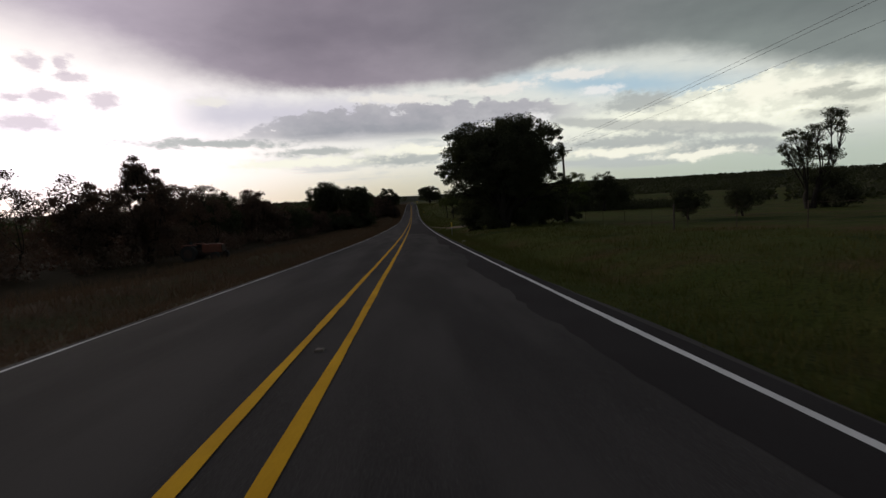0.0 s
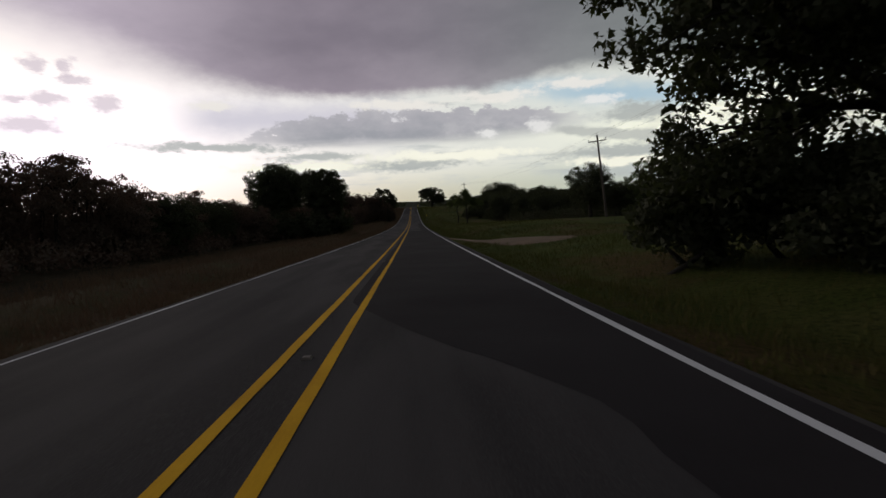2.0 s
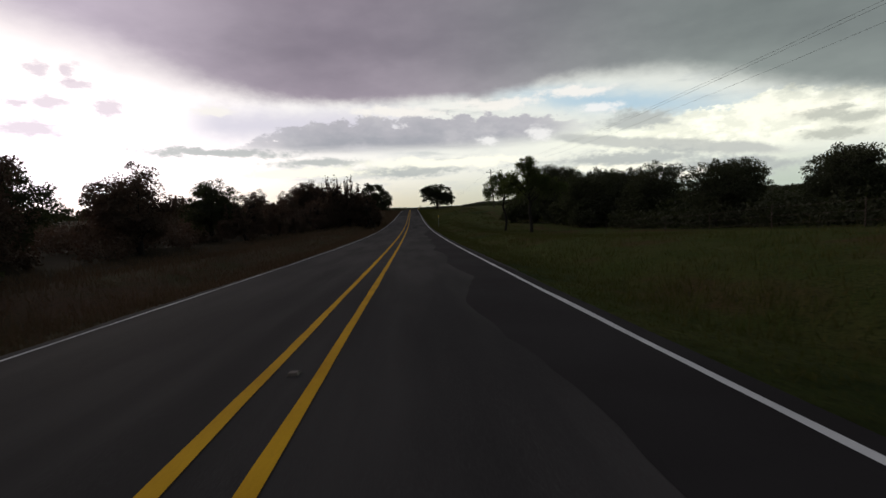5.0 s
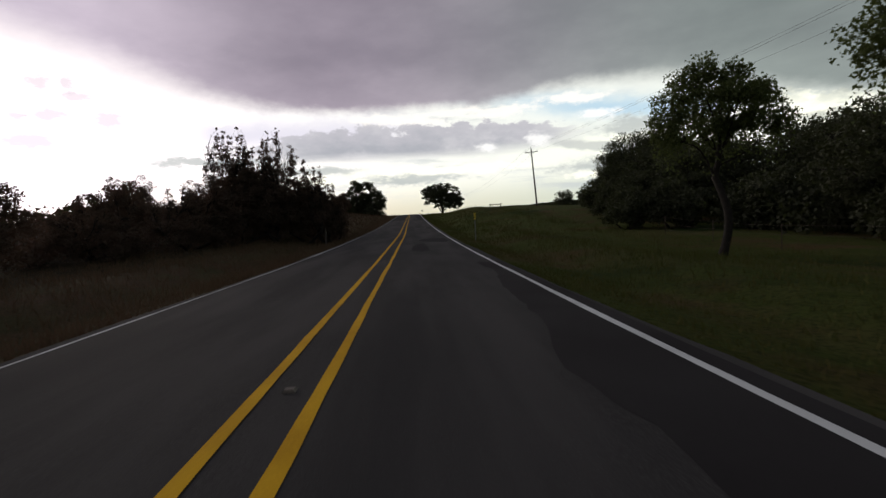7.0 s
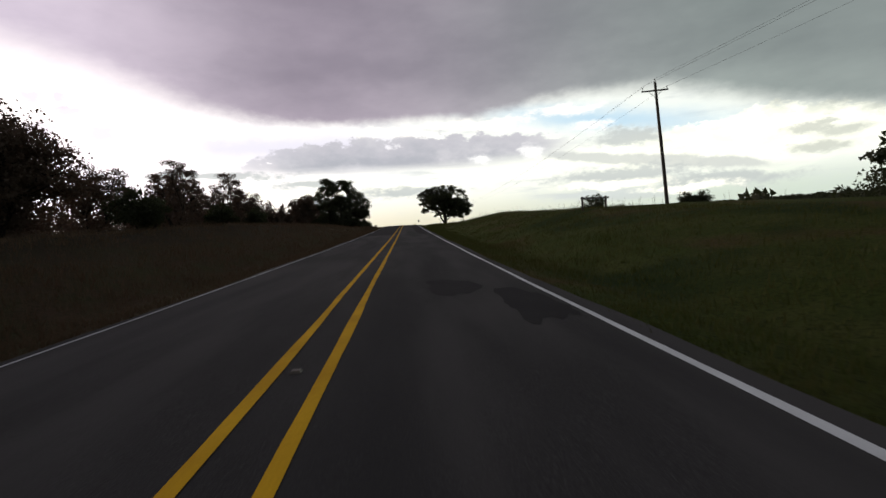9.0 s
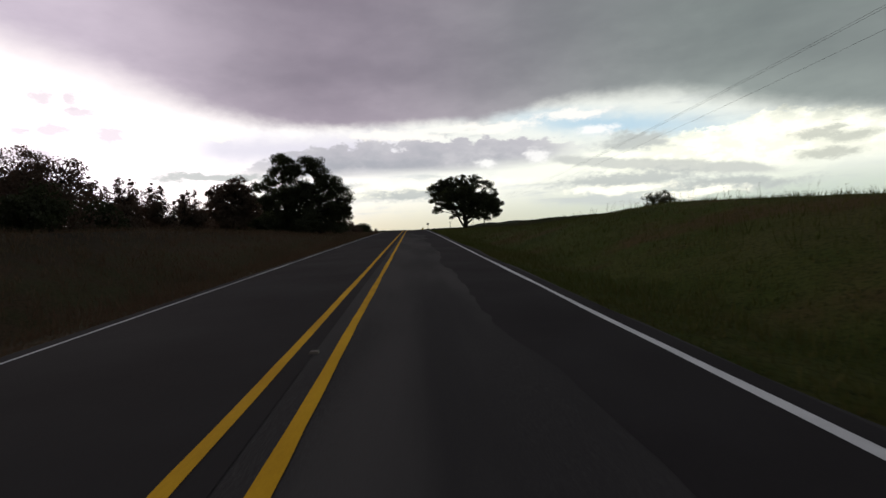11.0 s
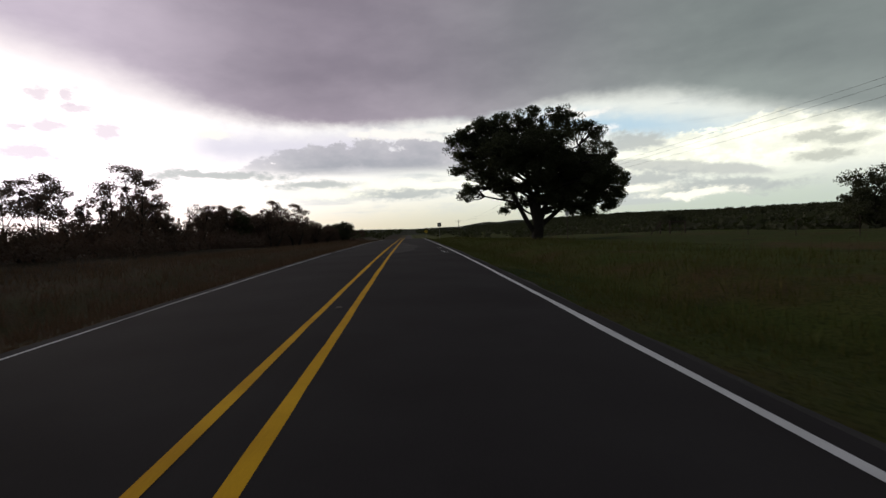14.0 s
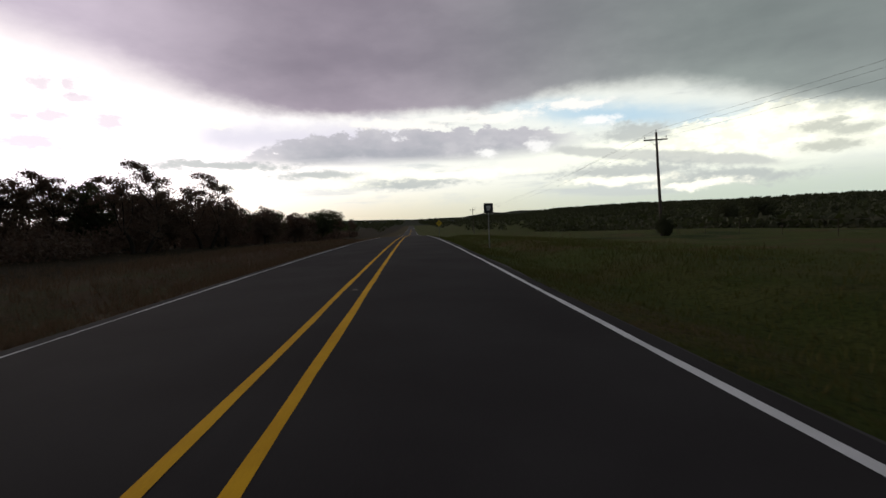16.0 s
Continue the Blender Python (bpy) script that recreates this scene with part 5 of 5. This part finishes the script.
for (_x0, _y0, _h0, _l0), (_x1, _y1, _h1, _l1) in zip(POLES, POLES[1:]):
    _z0, _z1 = float(ground_z(_x0, _y0)) + _h0, float(ground_z(_x1, _y1)) + _h1
    for _dx, _dz, _dy in ((-1.15, -0.43, 0.15), (1.15, -0.43, 0.15), (0, 0.25, 0.0)):
        make_wire((_x0 + _dx + math.tan(radians(_l0)) * _h0, _y0 + _dy, _z0 + _dz), (_x1 + _dx + math.tan(radians(_l1)) * _h1, _y1 + _dy, _z1 + _dz), 0.00007 * (_y1 - _y0) ** 2 + 0.25)

# ------------------------------------------------------------ roadside furniture


def disc(r, depth, at, seg=16):
    return cyl(r, r, depth, Matrix.Translation(at) @ Matrix.Rotation(radians(90), 4, "X"), seg)


def make_delineator(x, y, h, three=True):
    ob = empty("object_marker", stand(x, y, 0), "thin metal roadside marker post with three yellow reflectors", "marker post", "roadside markers")
    bm = add_box(bmesh.new(), (0.055, 0.008, h + 0.3), (0, 0, h / 2 - 0.15))
    add_box(bm, (0.008, 0.03, h + 0.3), (-0.026, 0.015, h / 2 - 0.15))
    add_box(bm, (0.008, 0.03, h + 0.3), (0.026, 0.015, h / 2 - 0.15))
    part("post", bm, STEEL, ob)
    for k in range(3 if three else 1):
        part("reflector", disc(0.075, 0.014, (0, -0.012, h - 0.08 - 0.17 * k)), REFLECTOR, ob, "round yellow reflector")
    return ob


make_delineator(4.85, 48.8, 1.42)
make_delineator(5.5, 205.4, 2.0)


def make_wood_post(x, y, h, r=0.07):
    ob = empty("marker_post", stand(x, y), "short weathered wooden post in the grass", "post", "wooden posts")
    part("post", cyl(r * 1.05, r * 0.95, h + 0.3, Matrix.Translation((0, 0, h / 2 - 0.15)), 10), WOOD, ob)
    return ob


make_wood_post(-5.6, 208.0, 1.35)
make_wood_post(16.9, 28.6, 1.6, 0.06)


def make_reflector(y):
    """Low raised road marker between the yellow lines."""
    bm = box((0.105, 0.10, 0.022), (0, 0, 0.011))
    for v in bm.verts:
        if v.co.z > 0.01:
            v.co.x *= 0.7
            v.co.y *= 0.55
    ob = part("road_stud", bm, AMBER)
    ob.matrix_world = pose(0, y, float(road_z(y)))
    return tagged(ob, "small amber raised marker between the yellow lines", "road stud", "raised markers")


for _y in np.interp(np.arange(0, 38), [0, 14, 25, 29, 37], [5.0, 174.6, 310.3, 362.4, 462.0]):
    make_reflector(float(_y))


def make_fence():
    """Steel post and wire fence along the pasture."""
    ob = empty("fence", pose(0, 0, 0), "low post and wire fence along the pasture", "fence")
    ys = [y for y in np.arange(-20, 470, 5.2) if abs(y - 81) > 5.5 and not 205 < y < 312]

    def fx(y):
        return 19.0 + 1.5 * math.sin(y / 60.0) + 10.5 * float(smooth(y, 275, 330))
    me = None
    for y in ys:
        if me is None:
            post = part("post", add_box(box((0.036, 0.008, 1.7), (0, 0, 0.45)), (0.008, 0.036, 1.7), (0, 0.02, 0.45)), RUST, ob)
            me = post.data
        else:
            post = new("post", me)
            post.parent = ob
        post.matrix_world = pose(fx(y), y, float(ground_z(fx(y), y)))
    for h in (0.35, 0.75, 1.2):
        for a, b in ((-20, 75), (87, 205), (313, 468)):
            yy = np.arange(a, b, 2.6)
            xx = np.array([fx(y) for y in yy])
            v, f = tube(np.stack([xx, yy, ground_z(xx, yy) + h], 1), np.full(len(yy), 0.006), 4)
            mesh_obj("wire", v, f, RUST, ob)


make_fence()


def make_gate():
    """Pipe gateway in the pasture with a leaning brace."""
    ob = empty("pipe_gate", stand(32.6, 396.5, 8), "dark pipe gateway with a braced corner post", "gate")
    for x in (-0.95, 1.1):
        part("post", cyl(0.075, 0.075, 1.8, Matrix.Translation((x, 0, 0.6)), 10), RUST, ob)
    part("rail", cyl(0.06, 0.06, 2.25, Matrix.Translation((0.08, 0, 1.42)) @ Matrix.Rotation(radians(90), 4, "Y"), 10), RUST, ob)
    part("corner_post", cyl(0.08, 0.08, 1.9, Matrix.Translation((-2.3, -0.1, 0.6)), 10), RUST, ob)
    part("brace", cyl(0.05, 0.05, 2.0, Matrix.Translation((-3.0, -0.2, 0.62)) @ Matrix.Rotation(radians(48), 4, "Y"), 8), RUST, ob)
    return ob


make_gate()


def make_stock_gate():
    """Timber frame on the crest of the bank."""
    ob = empty("timber_frame", stand(16.6, 257.0, 0, sink=0.7), "dark timber fence corner with a high rail", "fence frame")
    for x in (-1.6, 0.3):
        part("post", cyl(0.09, 0.08, 2.0, Matrix.Translation((x, 0, 0.65)), 10), WOOD, ob)
    part("rail", box((2.3, 0.1, 0.12), (-0.6, 0, 1.5), 0.01), WOOD, ob)
    return ob


make_stock_gate()


def make_square_sign(x, y, top, w, face, label, diamond=False, bars=None, turn=0.0):
    ob = empty("road_sign", stand(x, y, turn), label, "road sign")
    part("post", box((0.06, 0.045, top + 0.3), (0, 0.03, top / 2 - 0.15), 0.006), RUST if face is SIGN_WHITE else STEEL, ob)
    tilt = Matrix.Rotation(radians(45), 4, "Y") if diamond else Matrix()
    z = top - (w * 0.707 if diamond else w / 2)
    p = part("panel", box((w, 0.012, w), (0, 0, z), 0.004, tilt), face, ob)
    if bars:
        for bx, bz, bw, bh in bars:
            part("marking", box((bw, 0.004, bh), (bx, -0.009, z + bz), 0), SIGN_WHITE if face is SIGN_DARK else SIGN_DARK, p)
    return ob


make_square_sign(6.2, 422.0, 3.0, 0.62, SIGN_DARK, "square black road sign with a white emblem on a steel post", bars=[(0, 0.06, 0.28, 0.17), (0, -0.1, 0.2, 0.12)])
make_square_sign(5.6, 470.0, 2.9, 0.76, SIGN_YELLOW, "yellow diamond warning sign on a steel post", diamond=True, bars=[(0, 0, 0.12, 0.3)])
make_square_sign(16.2, 386.7, 2.75, 0.36, SIGN_WHITE, "small white board on a low post beside the oak")


def make_tractor():
    """Old farm tractor parked in the brush."""
    ob = empty("tractor", stand(-18.9, 46.4, 82), "faded red farm tractor parked among dark brush", "tractor")
    bm = box((0.75, 1.9, 0.75), (0, -1.15, 1.15), 0.07)
    part("hood", bm, RED_PAINT, ob)
    part("grille", box((0.62, 0.05, 0.6), (0, -2.12, 1.12), 0.015), RUST, ob)
    part("chassis", box((0.45, 3.0, 0.4), (0, -0.4, 0.7), 0.04), RUST, ob)
    for s in (-1, 1):
        bm = box((0.45, 1.25, 0.06), (s * 0.72, 0.75, 1.52), 0.02)
        add_box(bm, (0.45, 0.06, 0.5), (s * 0.72, 1.36, 1.28), 0.02)
        part("fender", bm, RED_PAINT, ob)
        for r, wd, yy in ((0.75, 0.4, 0.75), (0.42, 0.26, -1.75)):
            wh = part("wheel", cyl(r, r, wd, Matrix.Translation((s * 0.85, yy, r)) @ Matrix.Rotation(radians(90), 4, "Y"), 28), RUBBER, ob)
            part("rim", cyl(r * 0.55, r * 0.5, wd + 0.03, Matrix.Translation((s * 0.85, yy, r)) @ Matrix.Rotation(radians(90), 4, "Y"), 20), RUST, wh)
    bm = box((0.5, 0.48, 0.12), (0, 0.75, 1.35), 0.04)
    add_box(bm, (0.5, 0.1, 0.45), (0, 1.02, 1.6), 0.04)
    part("seat", bm, RUBBER, ob)
    part("exhaust", cyl(0.04, 0.04, 0.9, Matrix.Translation((0.15, -1.3, 1.95)), 10), RUST, ob)
    part("steering_wheel", cyl(0.2, 0.2, 0.03, pose(0, 0.2, 1.75, -30, 0, 0), 18), RUBBER, ob)
    return ob


make_tractor()


def make_litter():
    bm = bmesh.new()
    bmesh.ops.create_grid(bm, x_segments=6, y_segments=6, size=0.16)
    for v in bm.verts:
        v.co.z = 0.04 + 0.05 * noise.noise(v.co * 9)
    ob = part("paper_litter", bm, PAPER)
    ob.matrix_world = pose(4.5, 34.0, float(ground_z(4.5, 34.0)) + 0.01, 0, 0, 20)
    tagged(ob, "crumpled pale paper lying at the road's edge", "litter")


make_litter()
